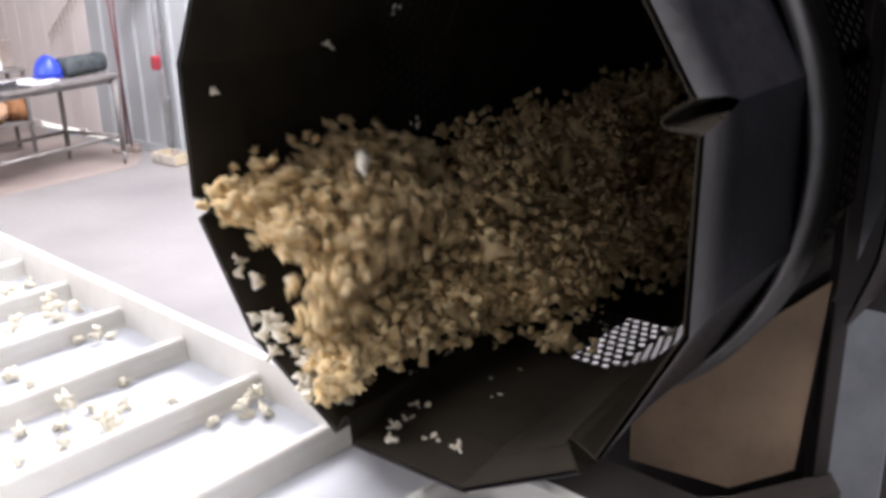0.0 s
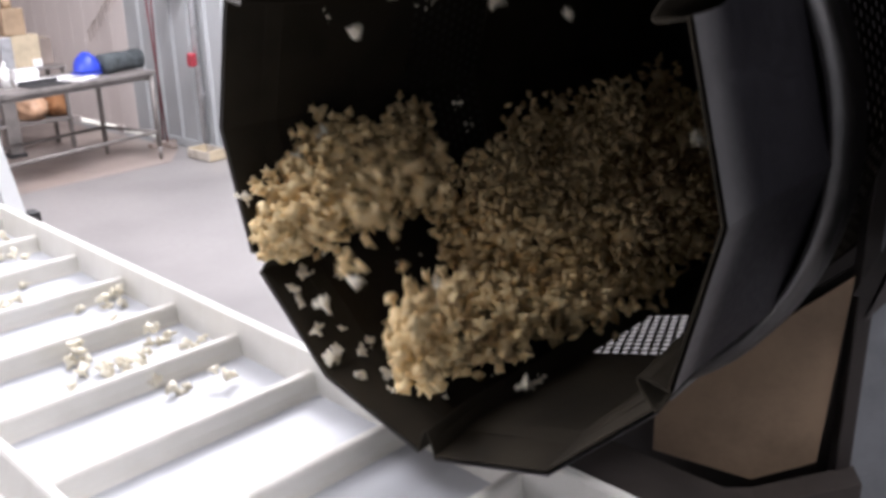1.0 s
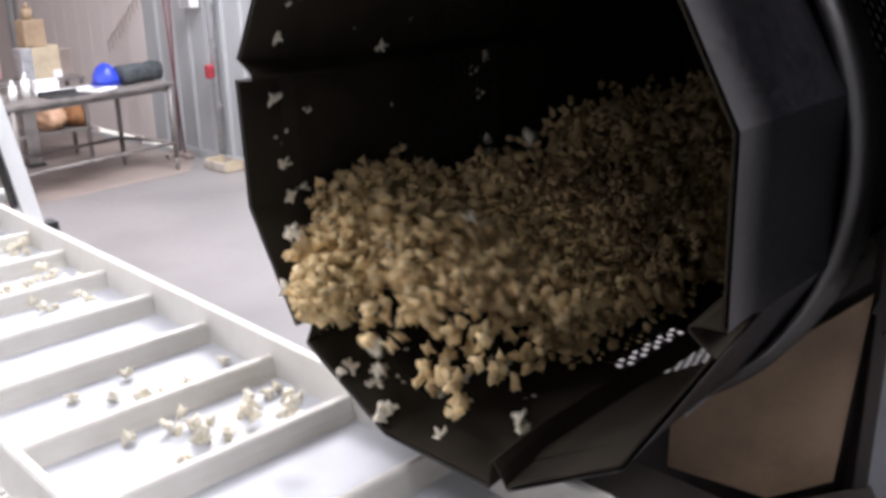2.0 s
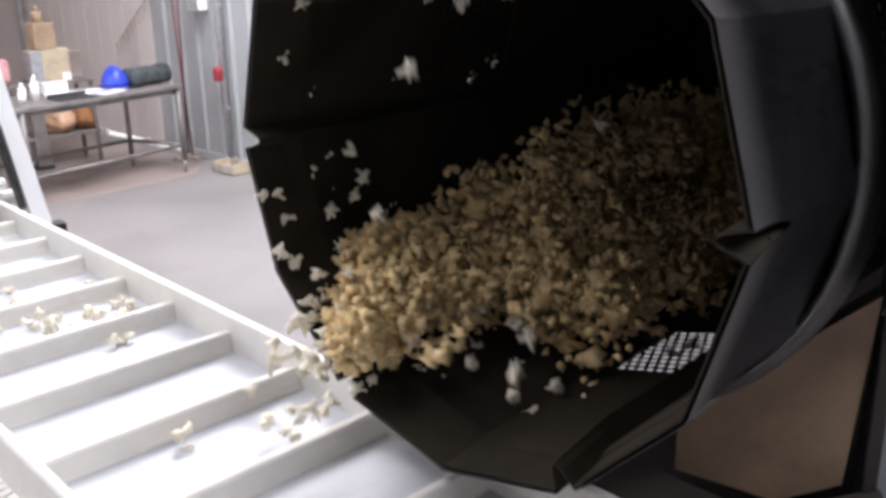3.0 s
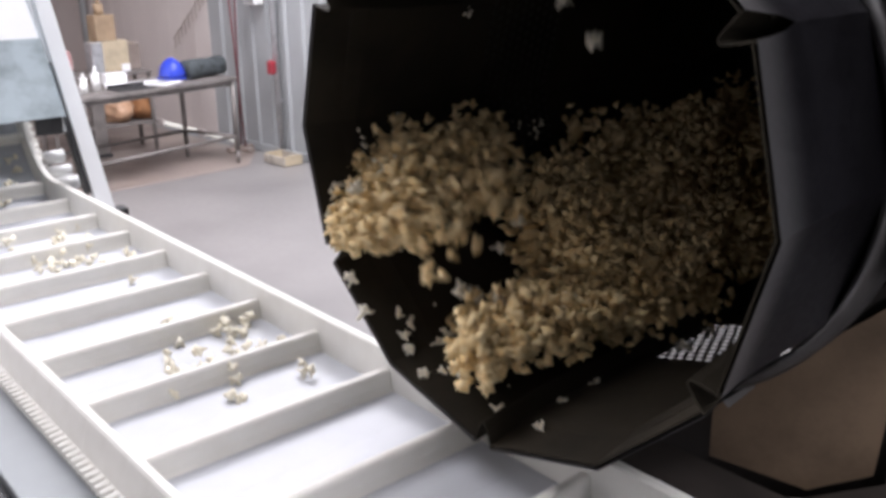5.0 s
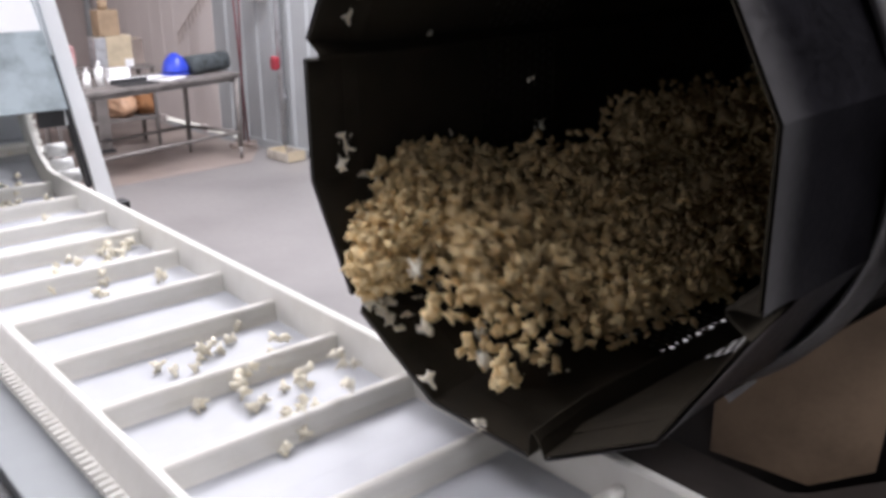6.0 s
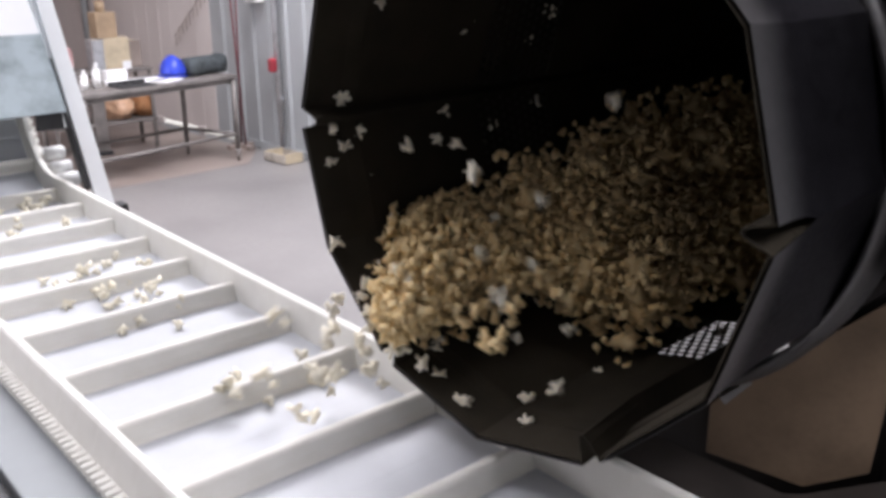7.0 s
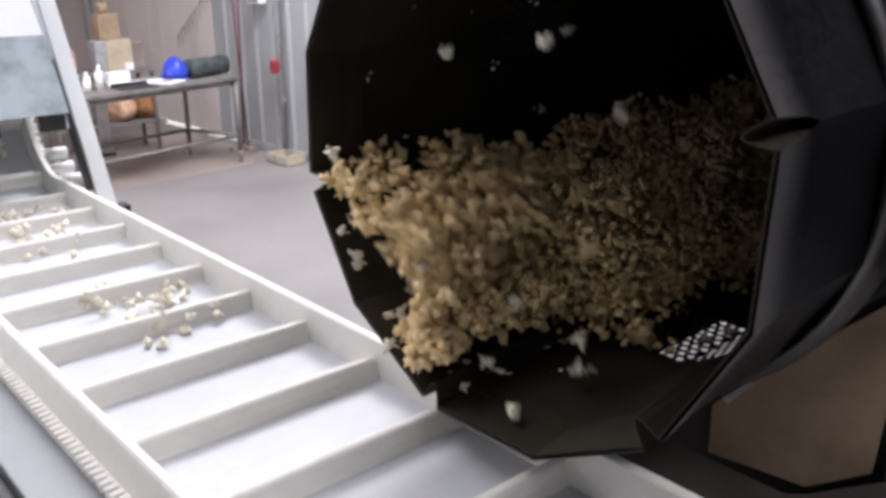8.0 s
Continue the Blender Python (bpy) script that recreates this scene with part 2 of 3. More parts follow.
def holed(bm, c0, c1, za, zb, pitch, hole):
    """A flat strip between the edges through c0 and c1, from za to zb, with round holes in staggered rows."""
    nx, nz = max(1, round((c1 - c0).length / pitch)), max(1, round((zb - za) / (pitch * 1.15)))
    ex, ez = (c1 - c0) / nx, Vector((0, 0, (zb - za) / nz))
    ux, uz = ex.normalized() * hole, ez.normalized() * hole
    base = Vector((c0.x, c0.y, za))
    for j in range(nz):
        half = 0.5 * (j % 2)
        if half:
            for e in (0, nx - 0.5):
                o = base + ex * e + ez * j
                bm.faces.new([bm.verts.new(p) for p in (o, o + ex * 0.5, o + ex * 0.5 + ez, o + ez)])
        for i in range(nx - (j % 2)):
            o = base + ex * (i + half) + ez * j
            corner = [bm.verts.new(p) for p in (o, o + ex, o + ex + ez, o + ez)]
            mid = o + (ex + ez) / 2
            ring = [bm.verts.new(mid + ux * math.cos(radians(225 + 45 * k)) + uz * math.sin(radians(225 + 45 * k))) for k in range(8)]
            for k in range(4):
                a, b = corner[k], corner[(k + 1) % 4]
                between = () if k % 2 else (bm.verts.new((a.co + b.co) / 2),)
                bm.faces.new((a, *between, b, ring[(2 * k + 2) % 8], ring[2 * k + 1], ring[2 * k]))
    bmesh.ops.remove_doubles(bm, verts=bm.verts, dist=0.0004)


drum = empty("tumbling_drum", DRUM)
tagged(drum, "dark stainless twelve-sided tumbling drum, open end, half filled with popcorn", "drum")
PERF0, PERF1 = -0.43, -0.66


def facet(name, a, b, r0, z0, r1, z1, material, label=""):
    bm = bmesh.new()
    sheet(bm, [polar(r0, a, z0), polar(r0, b, z0), polar(r1, b, z1), polar(r1, a, z1)], 0.003)
    part(name, bm, material, drum, label)


FLARE = [(0.472, 0.0), (0.4700, -0.015), (0.4682, -0.03), (0.4656, -0.055), (0.4635, -0.085), (0.4615, -0.12), (0.460, -0.16), (0.459, -0.22), (0.459, -0.30), (0.459, PERF0 + 0.02)]
NOTCH, CLOSE = 2.2, 0.12


def skin(g, side):
    """One outer facet that flares at the rim; beside a flight it leaves a notch that closes behind the rim."""
    bm = bmesh.new()
    rows = []
    for r, z in FLARE:
        near = g + side * NOTCH * math.sqrt(max(0.0, 1 + z / CLOSE))
        ends = polar(r, near, z), polar(r, g + side * 30, z)
        rows.append([bm.verts.new(p) for p in (ends[0], ends[0].lerp(ends[1], 0.5), ends[1])])
    for p, q in zip(rows, rows[1:]):
        for i in range(2):
            bm.faces.new((p[i], p[i + 1], q[i + 1], q[i]))
    return bm


for k in range(6):
    g = 60 * k
    for side in (1, -1):
        a, b = sorted((g + side * 1.2, g + side * 30))
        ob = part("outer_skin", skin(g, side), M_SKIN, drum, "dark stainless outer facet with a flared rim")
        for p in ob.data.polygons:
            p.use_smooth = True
        lo, hi = sorted((g + side * NOTCH, g + side * 30))
        facet("lip_lining", lo, hi, RAD - 0.004, -0.002, RAD - 0.012, LIP, M_INNER, "near-black inner lining of the lip")
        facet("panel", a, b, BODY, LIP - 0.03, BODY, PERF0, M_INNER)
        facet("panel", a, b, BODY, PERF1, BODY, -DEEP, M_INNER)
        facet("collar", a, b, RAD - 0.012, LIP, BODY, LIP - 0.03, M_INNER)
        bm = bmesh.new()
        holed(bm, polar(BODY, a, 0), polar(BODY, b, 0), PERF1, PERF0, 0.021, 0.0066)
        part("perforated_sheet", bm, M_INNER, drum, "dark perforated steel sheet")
    bm = bmesh.new()
    line = []
    for r0, t0, r1, t1 in ((RAD, -NOTCH, BODY, -1.2), (0.440, -1.1, 0.425, -0.5), (0.428, -0.35, 0.414, -0.2), (0.428, 0.35, 0.414, 0.2), (0.440, 1.1, 0.425, 0.5), (RAD, NOTCH, BODY, 1.2)):
        line.append((polar(r0, g + t0, -0.001), polar(r1, g + t1, -0.14), polar(r1, g + t1, -DEEP)))
    for p, q in zip(line, line[1:]):
        sheet(bm, [p[0], q[0], q[1], p[1]], 0.0025)
        sheet(bm, [p[1], q[1], q[2], p[2]], 0.0025)
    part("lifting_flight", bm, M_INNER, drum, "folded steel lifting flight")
bm = bmesh.new()
bmesh.ops.create_circle(bm, cap_ends=True, segments=12, radius=RAD, matrix=Matrix.Translation((0, 0, -DEEP - 0.01)))
part("end_plate", bm, M_DRUM, drum)
bm = bmesh.new()
prof = [(0.449, -0.325), (0.461, -0.330), (0.468, -0.342), (0.472, -0.358), (0.471, -0.372), (0.467, -0.383), (0.4675, -0.391), (0.471, -0.404), (0.468, -0.418), (0.449, -0.425)]
rings = [[bm.verts.new(polar(r + 0.004, a, z)) for r, z in prof] for a in range(0, 360, 5)]
for i, ra in enumerate(rings):
    rb = rings[(i + 1) % len(rings)]
    for j in range(len(prof)):
        k = (j + 1) % len(prof)
        bm.faces.new((ra[j], ra[k], rb[k], rb[j]))
part("running_ring", bm, M_RING, drum, "worn steel running ring", smooth=True)

# ---- machine frame beside the drum ----
frame_thing = empty("machine_frame", pose(0.9, 1.45, 0))
tagged(frame_thing, "dark steel frame that carries the tumbling drum", "machine frame")


def frame_part(name, bm, material, label=""):
    bm.transform(Matrix.Translation((-0.9, -1.45, 0)))
    return part(name, bm, material, frame_thing, label)


# unseen cover added to keep light off the holes, open at the lower right
bm = bmesh.new()
angles = [-22 + 282 * i / 26 for i in range(27)]
for r in (0.56, 0.565):
    rows = [[bm.verts.new(DRUM @ polar(r, a, z)) for a in angles] for z in (-0.34, -1.6)]
    for i in range(26):
        bm.faces.new((rows[0][i], rows[0][i + 1], rows[1][i + 1], rows[1][i]))
frame_part("drum_light_cover", bm, M_HOUSING, "unseen black curved cover that keeps light out round the drum")
bm = bmesh.new()
arc = [polar(0.515, a, -0.50) for a in range(-28, 106, 10)] + [Vector((-0.2, 1.2, -0.50)), Vector((0.75, 1.2, -0.50)), Vector((0.75, -0.24, -0.50))]
f = bm.faces.new([bm.verts.new(DRUM @ q) for q in arc])
r = bmesh.ops.extrude_face_region(bm, geom=[f])
bmesh.ops.translate(bm, vec=DN * 0.004, verts=[v for v in r["geom"] if isinstance(v, bmesh.types.BMVert)])
frame_part("front_bulkhead", bm, M_HOUSING, "black bulkhead round the drum")
# panel added so the gap beside the running ring stays dark
frame_part("dark_backdrop", box(0, 0, 1.3, 1.9, 0.02, 2.6, 0.004, Matrix.Translation((2.0, 2.35, 0)) @ pose(0, 0, 0, 0, 0, -25)), M_HOUSING, "black panel added to hide the bright floor behind")
GP = Matrix(((0.97, 0, 0.24, 0.539), (-0.24, 0, 0.97, 1.498), (0, 1, 0, 0), (0, 0, 0, 1)))  # plate axes: x along, y up, z away
# black fill added where bright floor would show round the plate
frame_part("gap_panel", prism([(-0.24, 0.90), (-0.24, 1.06), (-0.10, 1.17), (0.0, 1.25), (0.04, 1.285), (0.30, 1.49), (0.30, 0.90)], 0.004, GP @ Matrix.Translation((0, 0, 0.03))), M_HOUSING, "black panel added behind the guard plate to close bright gaps")
plate = prism([(-0.05, 1.10), (-0.05, 1.20), (-0.02, 1.233), (0.265, 1.458), (0.24, 1.095), (0.13, 1.05)], 0.004, GP)
frame_part("guard_plate", plate, M_PANEL, "dull warm-grey steel guard plate")
frame_part("tray", box(0.13, -0.55, 1.165, 0.16, 1.2, 0.008, 0, BELT), M_TRAY, "dark grey sheet tray under the drum")
frame_part("tray_edge", box(0.05, -0.55, 1.172, 0.016, 1.2, 0.012, 0.002, BELT), M_STEEL, "bright folded tray edge")
frame_part("plate_edge", prism([(-0.035, 1.222), (0.01, 1.262), (0.018, 1.257), (-0.025, 1.21)], 0.02, GP @ Matrix.Translation((0, 0, -0.012))), M_STEEL, "bright folded plate edge")
bm = box(0, 0, 1.05, 0.11, 0.06, 2.1, 0.006, Matrix.Translation((0.885, 1.46, 0)) @ pose(0, 0, 0, 0, 0, -14))
frame_part("post", bm, M_POST, "brushed steel upright post")
bm = box(0, 0, 1.35, 0.026, 0.05, 1.5, 0.003, Matrix.Translation((0.815, 1.44, 0)) @ pose(0, 0, 0, 0, 0, -14))
frame_part("angle_bar", bm, M_HOUSING, "dark angle bar")
bm = box(0, 0, 1.75, 0.012, 1.2, 1.9, 0, Matrix.Translation((1.47, 2.15, 0)) @ pose(0, 0, 0, 0, 0, -47))
frame_part("side_cover", bm, M_HOUSING, "black side cover")
frame_part("lower_beam", prism([(-0.05, 1.02), (0.13, 1.04), (0.30, 1.10), (0.30, 0.92), (-0.05, 0.92)], 0.06, GP @ Matrix.Translation((0, 0, -0.07))), M_TRAY, "dark lower cross beam")

for x, z, top in ((-0.62, -0.70, 1.45), (-0.72, -1.50, 1.45), (0.62, -1.50, 1.45)):
    foot = DRUM @ Vector((x, 0, z))
    frame_part("leg", box(foot.x, foot.y, top / 2, 0.07, 0.07, top, 0.004), M_HOUSING, "dark steel leg")
for z in (-0.70, -1.50):
    a, b = DRUM @ Vector((-0.66, 0, z)), DRUM @ Vector((0.66, 0, z))
    frame_part("cross_beam", rod((a.x, a.y, 0.35), (b.x, b.y, 0.35), 0.03, 8), M_HOUSING, "dark cross beam")

# ---- conveyor ----
BZ, BW, PITCH, N_CLEAT = 1.16, 0.57, 0.265, 34
TOP0, TOP1, BEND, SLOPE, THICK = -0.95, 2.26, 0.35, radians(62), 0.20


LOOP = N_CLEAT * PITCH
RISE = (LOOP - 2 * (TOP1 - TOP0) - (2 * BEND + THICK) * SLOPE - math.pi * THICK) / 2


def loop_at(q):
    """Place (s, z) and slope of the belt at the length q from the tail's upper side."""
    q %= LOOP
    r, back = THICK / 2, False
    flat, arc = TOP1 - TOP0, BEND * SLOPE
    cs, cz = TOP1, BZ + BEND
    if q < flat:
        return TOP0 + q, BZ, 0.0
    q -= flat
    if q < arc:
        a = q / BEND
        return cs + BEND * math.sin(a), cz - BEND * math.cos(a), a
    q -= arc
    bs, bz = cs + BEND * math.sin(SLOPE), cz - BEND * math.cos(SLOPE)
    if q < RISE:
        return bs + q * math.cos(SLOPE), bz + q * math.sin(SLOPE), SLOPE
    q -= RISE
    nx, nz = math.sin(SLOPE), -math.cos(SLOPE)
    hs, hz = bs + RISE * math.cos(SLOPE) + nx * r, bz + RISE * math.sin(SLOPE) + nz * r
    if q < math.pi * r:
        a = SLOPE - q / r
        return hs - r * math.sin(a), hz + r * math.cos(a), a
    q -= math.pi * r
    es, ez = hs + nx * r, hz + nz * r
    if q < RISE:
        return es - q * math.cos(SLOPE), ez - q * math.sin(SLOPE), SLOPE - math.pi
    q -= RISE
    rb = BEND + THICK
    if q < rb * SLOPE:
        a = SLOPE - q / rb
        return cs + rb * math.sin(a), cz - rb * math.cos(a), a - math.pi
    q -= rb * SLOPE
    if q < flat:
        return TOP1 - q, BZ - THICK, -math.pi
    q -= flat
    a = -math.pi - q / r
    return TOP0 - r * math.sin(a), BZ - r + r * math.cos(a), a


conveyor = empty("belt_conveyor", BELT)
tagged(conveyor, "white cleated belt conveyor with side guards, rising at its far end", "conveyor")
STEP = PITCH / 3
SPEED, CLEAT0 = 0.7225, 0.0986


def belt_pose(q):
    s, z, a = loop_at(q)
    return pose(0, s, z, math.degrees(a), 0, 0)


def guard_mesh(side):
    """A side wall of the belt: upright inside; outside it slopes to short teeth, or is folded into tall ribs."""
    y0, y1 = -STEP / 2 + 0.0001, STEP / 2 - 0.0001
    prof = [(0, 0), (0, 0.083), (0.004, 0.086), (0.015, 0.086), (0.019, 0.080), (0.036, 0.022), (0.036, 0)] if side < 0 else [(0, 0), (0, 0.083), (0.004, 0.086), (0.018, 0.086), (0.020, 0.083), (0.020, 0)]
    bm = prism([(side * x, z) for x, z in prof], y1 - y0, Matrix(((1, 0, 0, 0), (0, 0, 1, y0), (0, 1, 0, 0), (0, 0, 0, 1))))
    n = 4 if side < 0 else 3
    for i in range(n):
        w = STEP / n
        y = -STEP / 2 + w * (i + 0.5)
        x0, x1, tall = (0.035, 0.060, 0.022) if side < 0 else (0.019, 0.046, 0.060)
        tooth = [Vector((side * x0, y - w * 0.42, 0)), Vector((side * x0, y + w * 0.42, 0)), Vector((side * x1, y + w * 0.18, 0)), Vector((side * x1, y - w * 0.18, 0))]
        lo = [bm.verts.new(p + Vector((0, 0, 0.003))) for p in tooth]
        hi = [bm.verts.new(p + Vector((0, 0, tall if k < 2 else tall * 0.9))) for k, p in enumerate(tooth)]
        for face in (lo[::-1], hi, (lo[1], lo[2], hi[2], hi[1]), (lo[2], lo[3], hi[3], hi[2]), (lo[3], lo[0], hi[0], hi[3])):
            bm.faces.new(face)
    return bm


slab = box(-BW / 2 - 0.016, 0, -0.008, BW + 0.03, STEP - 0.0003, 0.016)
first = part("belt_module", slab, M_BELT, conveyor)
gl = part("side_guard", guard_mesh(-1), M_CLEAT, first, "cream toothed side guard")
gl.location = (-BW + 0.006, 0, 0)
gr = part("side_guard", guard_mesh(1), M_CLEAT, first, "cream toothed side guard")
gr.location = (-0.022, 0, 0)
cb = prism([(-0.020, 0), (-0.016, 0.006), (-0.0125, 0.018), (-0.0115, 0.040), (-0.008, 0.0455), (0, 0.048), (0.008, 0.0455), (0.0115, 0.040), (0.0125, 0.018), (0.016, 0.006), (0.020, 0)],
           BW - 0.03, Matrix(((0, 0, 1, -BW + 0.01), (1, 0, 0, 0), (0, 1, 0, 0), (0, 0, 0, 1))))
cleat = part("cleat", cb, M_CLEAT, first, "cream cross cleat")
modules = [first]
for i in range(1, 3 * N_CLEAT):
    ob = new("belt_module", first.data)
    ob.parent = conveyor
    for src in (gl, gr) + ((cleat,) if i % 3 == 0 else ()):
        c = new(src.name.split(".")[0], src.data)
        c.parent, c.location = ob, src.location
        tagged(c, src["label"])
    modules.append(ob)


def conv(name, bm, material, label="", smooth=False):
    return part(name, bm, material, conveyor, label, smooth)


# frame of the conveyor: side channels, legs, incline channel, rollers, pulleys
conv("side_channel", box(-BW - 0.095, (TOP0 + TOP1) / 2, 1.10, 0.105, TOP1 - TOP0, 0.10, 0.004), M_FRAME, "white painted side channel")
conv("side_channel", box(0.035, (TOP0 + TOP1) / 2, 1.06, 0.03, TOP1 - TOP0, 0.14, 0.004), M_FRAME, "white painted side channel")
conv("hand_rail", rod((-BW - 0.178, TOP0, 1.12), (-BW - 0.178, TOP1, 1.12), 0.028, 16), M_BLACK, "black rail tube", True)
for s in (-0.7, 1.0, 2.2):
    for off in (-BW - 0.075, 0.035):
        conv("leg", box(off, s, 0.505, 0.05, 0.05, 1.01, 0.004), M_FRAME)
for off in (-BW - 0.05, 0.035):
    conv("leg", box(off, 2.75, 0.72, 0.05, 0.05, 1.44, 0.004), M_FRAME)
ch = pose(0.10, 2.10, 1.15, math.degrees(SLOPE), 0, 0)
# channel in glare white instead of bare metal
conv("incline_channel", box(0, 0.85, 0, 0.06, 1.80, 0.035, 0.004, ch), M_GLARE, "channel of the rising part, coloured white for glare")
conv("channel_foot", box(0.12, 2.09, 1.125, 0.10, 0.06, 0.05, 0.004), M_BLACK, "dark foot block")
conv("incline_channel", box(0, 0.62, 0, 0.05, 1.34, 0.10, 0.004, pose(-BW - 0.08, 2.045, 1.13, math.degrees(SLOPE), 0, 0)), M_GALV, "bright aluminium channel of the rising part")
# filler added so the gap looks as bright as the channel
conv("white_filler", box(0, 1.03, -0.012, 0.05, 1.44, 0.006, 0, pose(0.046, 2.10, 1.15, math.degrees(SLOPE), 0, 0)), M_GLARE, "added white filler for glare between channel and hood")
conv("inner_strip", box(0, 0.30, 0.0, 0.012, 0.5, 0.05, 0.002, pose(0.06, 2.12, 1.16, math.degrees(SLOPE), 0, 0)), M_BLACK, "dark inner strip")
for s, z in ((2.43, 1.296), (2.372, 1.249), (2.305, 1.217)):
    conv("roller", rod((0.012, s, z), (0.085, s, z), 0.026, 16), M_WHITE, "white plastic roller", True)
for s, z in ((TOP0, BZ - THICK / 2),):
    conv("pulley", rod((-BW, s, z), (0, s, z), THICK / 2 - 0.02, 20), M_STEEL, "", True)

# hood over the rising part
hood = empty("conveyor_hood", BELT)
tagged(hood, "cloudy grey-blue plastic hood over the rising conveyor", "hood")
HOODX = Matrix(((0, 0, 1, 0), (1, 0, 0, 0), (0, 1, 0, 0), (0, 0, 0, 1)))
side = [(2.14, 1.49), (2.29, 1.745), (2.58, 2.15), (3.07, 2.80), (3.37, 2.75), (2.62, 1.49)]
for off in (0.015, -BW - 0.05):
    part("side_plate", prism(side, 0.008, Matrix.Translation((off, 0, 0)) @ HOODX), M_HOOD, hood)
for (s0, z0), (s1, z1) in zip(side[:3], side[1:4]):
    bm = bmesh.new()
    sheet(bm, [Vector((-BW - 0.042, s0, z0)), Vector((0.015, s0, z0)), Vector((0.015, s1, z1)), Vector((-BW - 0.042, s1, z1))], 0.008)
    # upper sheets of the hood take the glare white
    top = z0 > 1.7
    part("front_sheet", bm, M_GLARE if top else M_HOOD, hood, "upper sheet coloured white for the glare on it" if top else "")
part("rubber_flap", box(-0.03, 2.17, 1.465, 0.09, 0.02, 0.07, 0.003), M_BLACK, hood, "black rubber flap")
part("rubber_flap", box(-0.27, 2.17, 1.465, 0.13, 0.02, 0.07, 0.003), M_BLACK, hood, "black rubber flap")

# ---- table by the wall ----
TA, TB = Vector((-0.60, -0.80, 0)), Vector((-0.80, 0.60, 0))  # along, deep
TABLE = Matrix(((TA.x, TB.x, 0, -2.10), (TA.y, TB.y, 0, 9.05), (0, 0, 1, 0), (0, 0, 0, 1)))
table = empty("work_table", TABLE)
tagged(table, "stainless steel work table with a grey top, by the sheet wall", "table")
LEN, DEP = 1.75, 0.76
part("tabletop", box(LEN / 2 - 0.04, DEP / 2 - 0.03, 0.855, LEN, DEP, 0.035, 0.004), M_TABLE, table)
part("apron", box(LEN / 2, 0.01, 0.815, LEN - 0.1, 0.02, 0.045, 0.002), M_TABLE, table)
part("apron", box(0.0, DEP / 2, 0.80, 0.03, DEP - 0.1, 0.05, 0.002), M_TABLE, table)
for x in (0.0, LEN - 0.1):
    for y in (0.0, DEP - 0.06):
        inset = 0.09 if y and not x else 0.0
        part("leg", rod((x + inset, y, 0.13), (x + inset, y, 0.84), 0.024, 14), M_TABLE, table, "", True)
        part("foot", rod((x + inset, y, 0.0), (x + inset, y, 0.13), 0.013, 12, 0.026), M_TABLE, table, "", True)
for y in (0.0, DEP - 0.06):
    part("rail", rod((0.09 if y else 0.0, y, 0.28), (LEN - 0.1, y, 0.28), 0.018, 12), M_TABLE, table, "", True)
part("rail", rod((0, 0, 0.28), (0.09, DEP - 0.06, 0.28), 0.018, 12), M_TABLE, table, "", True)


def on_table(x, y, z=0.873, turn=0):
    return TABLE @ pose(x, y, z, 0, 0, turn)


hat = empty("hard_hat", on_table(0.45, 0.34, turn=20))
tagged(hat, "blue plastic safety helmet on the work table", "helmet")
bm = bmesh.new()
bmesh.ops.create_uvsphere(bm, u_segments=24, v_segments=14, radius=0.13)
bmesh.ops.delete(bm, geom=[v for v in bm.verts if v.co.z < -0.02], context="VERTS")
for v in bm.verts:
    v.co = Vector((v.co.x * 0.95, v.co.y * 1.12, v.co.z * 1.25 + 0.045))
    if abs(v.co.x) < 0.025 and v.co.z > 0.08:
        v.co.z += 0.008
part("shell", bm, M_BLUE, hat, smooth=True)
bm = bmesh.new()
bmesh.ops.create_cone(bm, cap_ends=True, segments=28, radius1=0.15, radius2=0.135, depth=0.012, matrix=Matrix.Translation((0, 0.02, 0.022)) @ Matrix.Diagonal((0.92, 1.2, 1, 1)))
part("brim", bm, M_BLUE, hat, smooth=False)

bag = empty("rolled_bag", on_table(0.115, 0.28, turn=80))
tagged(bag, "charcoal rolled cloth bag on the work table", "bag")
bm = bmesh.new()
bmesh.ops.create_cone(bm, cap_ends=True, segments=20, radius1=0.088, radius2=0.082, depth=0.50, matrix=Matrix.Translation((0, 0, 0.088)) @ pose(0, 0, 0, 90))
bmesh.ops.subdivide_edges(bm, edges=[e for e in bm.edges if abs(e.verts[0].co.y - e.verts[1].co.y) > 0.3], cuts=8)
for v in bm.verts:
    k = noise.noise(v.co * 9)
    v.co += Vector((v.co.x, 0, v.co.z - 0.1)) * 0.22 * k
    h = v.co.z - 0.088
    v.co.x = math.copysign(abs(v.co.x / 0.09) ** 0.7 * 0.095, v.co.x)
    v.co.z = max(0.002, 0.092 + math.copysign(abs(h / 0.09) ** 0.75 * 0.095, h))
part("roll", bm, M_BAG, bag, smooth=True)
part("strap", box(0.10, -0.12, -0.01, 0.012, 0.03, 0.16, 0.003), M_BAG, bag, "hanging strap")

for x, y, sx, sy, turn in ((0.80, 0.34, 0.44, 0.30, 12), (0.66, 0.18, 0.30, 0.21, -20), (1.02, 0.42, 0.21, 0.3, 30)):
    p = link("paper_sheet", box(0, 0, 0.006, sx, sy, 0.012, 0.001), M_PAPER)
    p.matrix_world = on_table(x, y, turn=turn)
    tagged(p, "white loose paper lying on the work table", "paper", "papers on the table")
lap = empty("black_tray", on_table(1.05, 0.14, turn=8))
tagged(lap, "flat black tray with a raised rim on the table", "tray")
part("base", box(0, 0, 0.006, 0.36, 0.25, 0.012, 0.003), M_BLACK, lap)
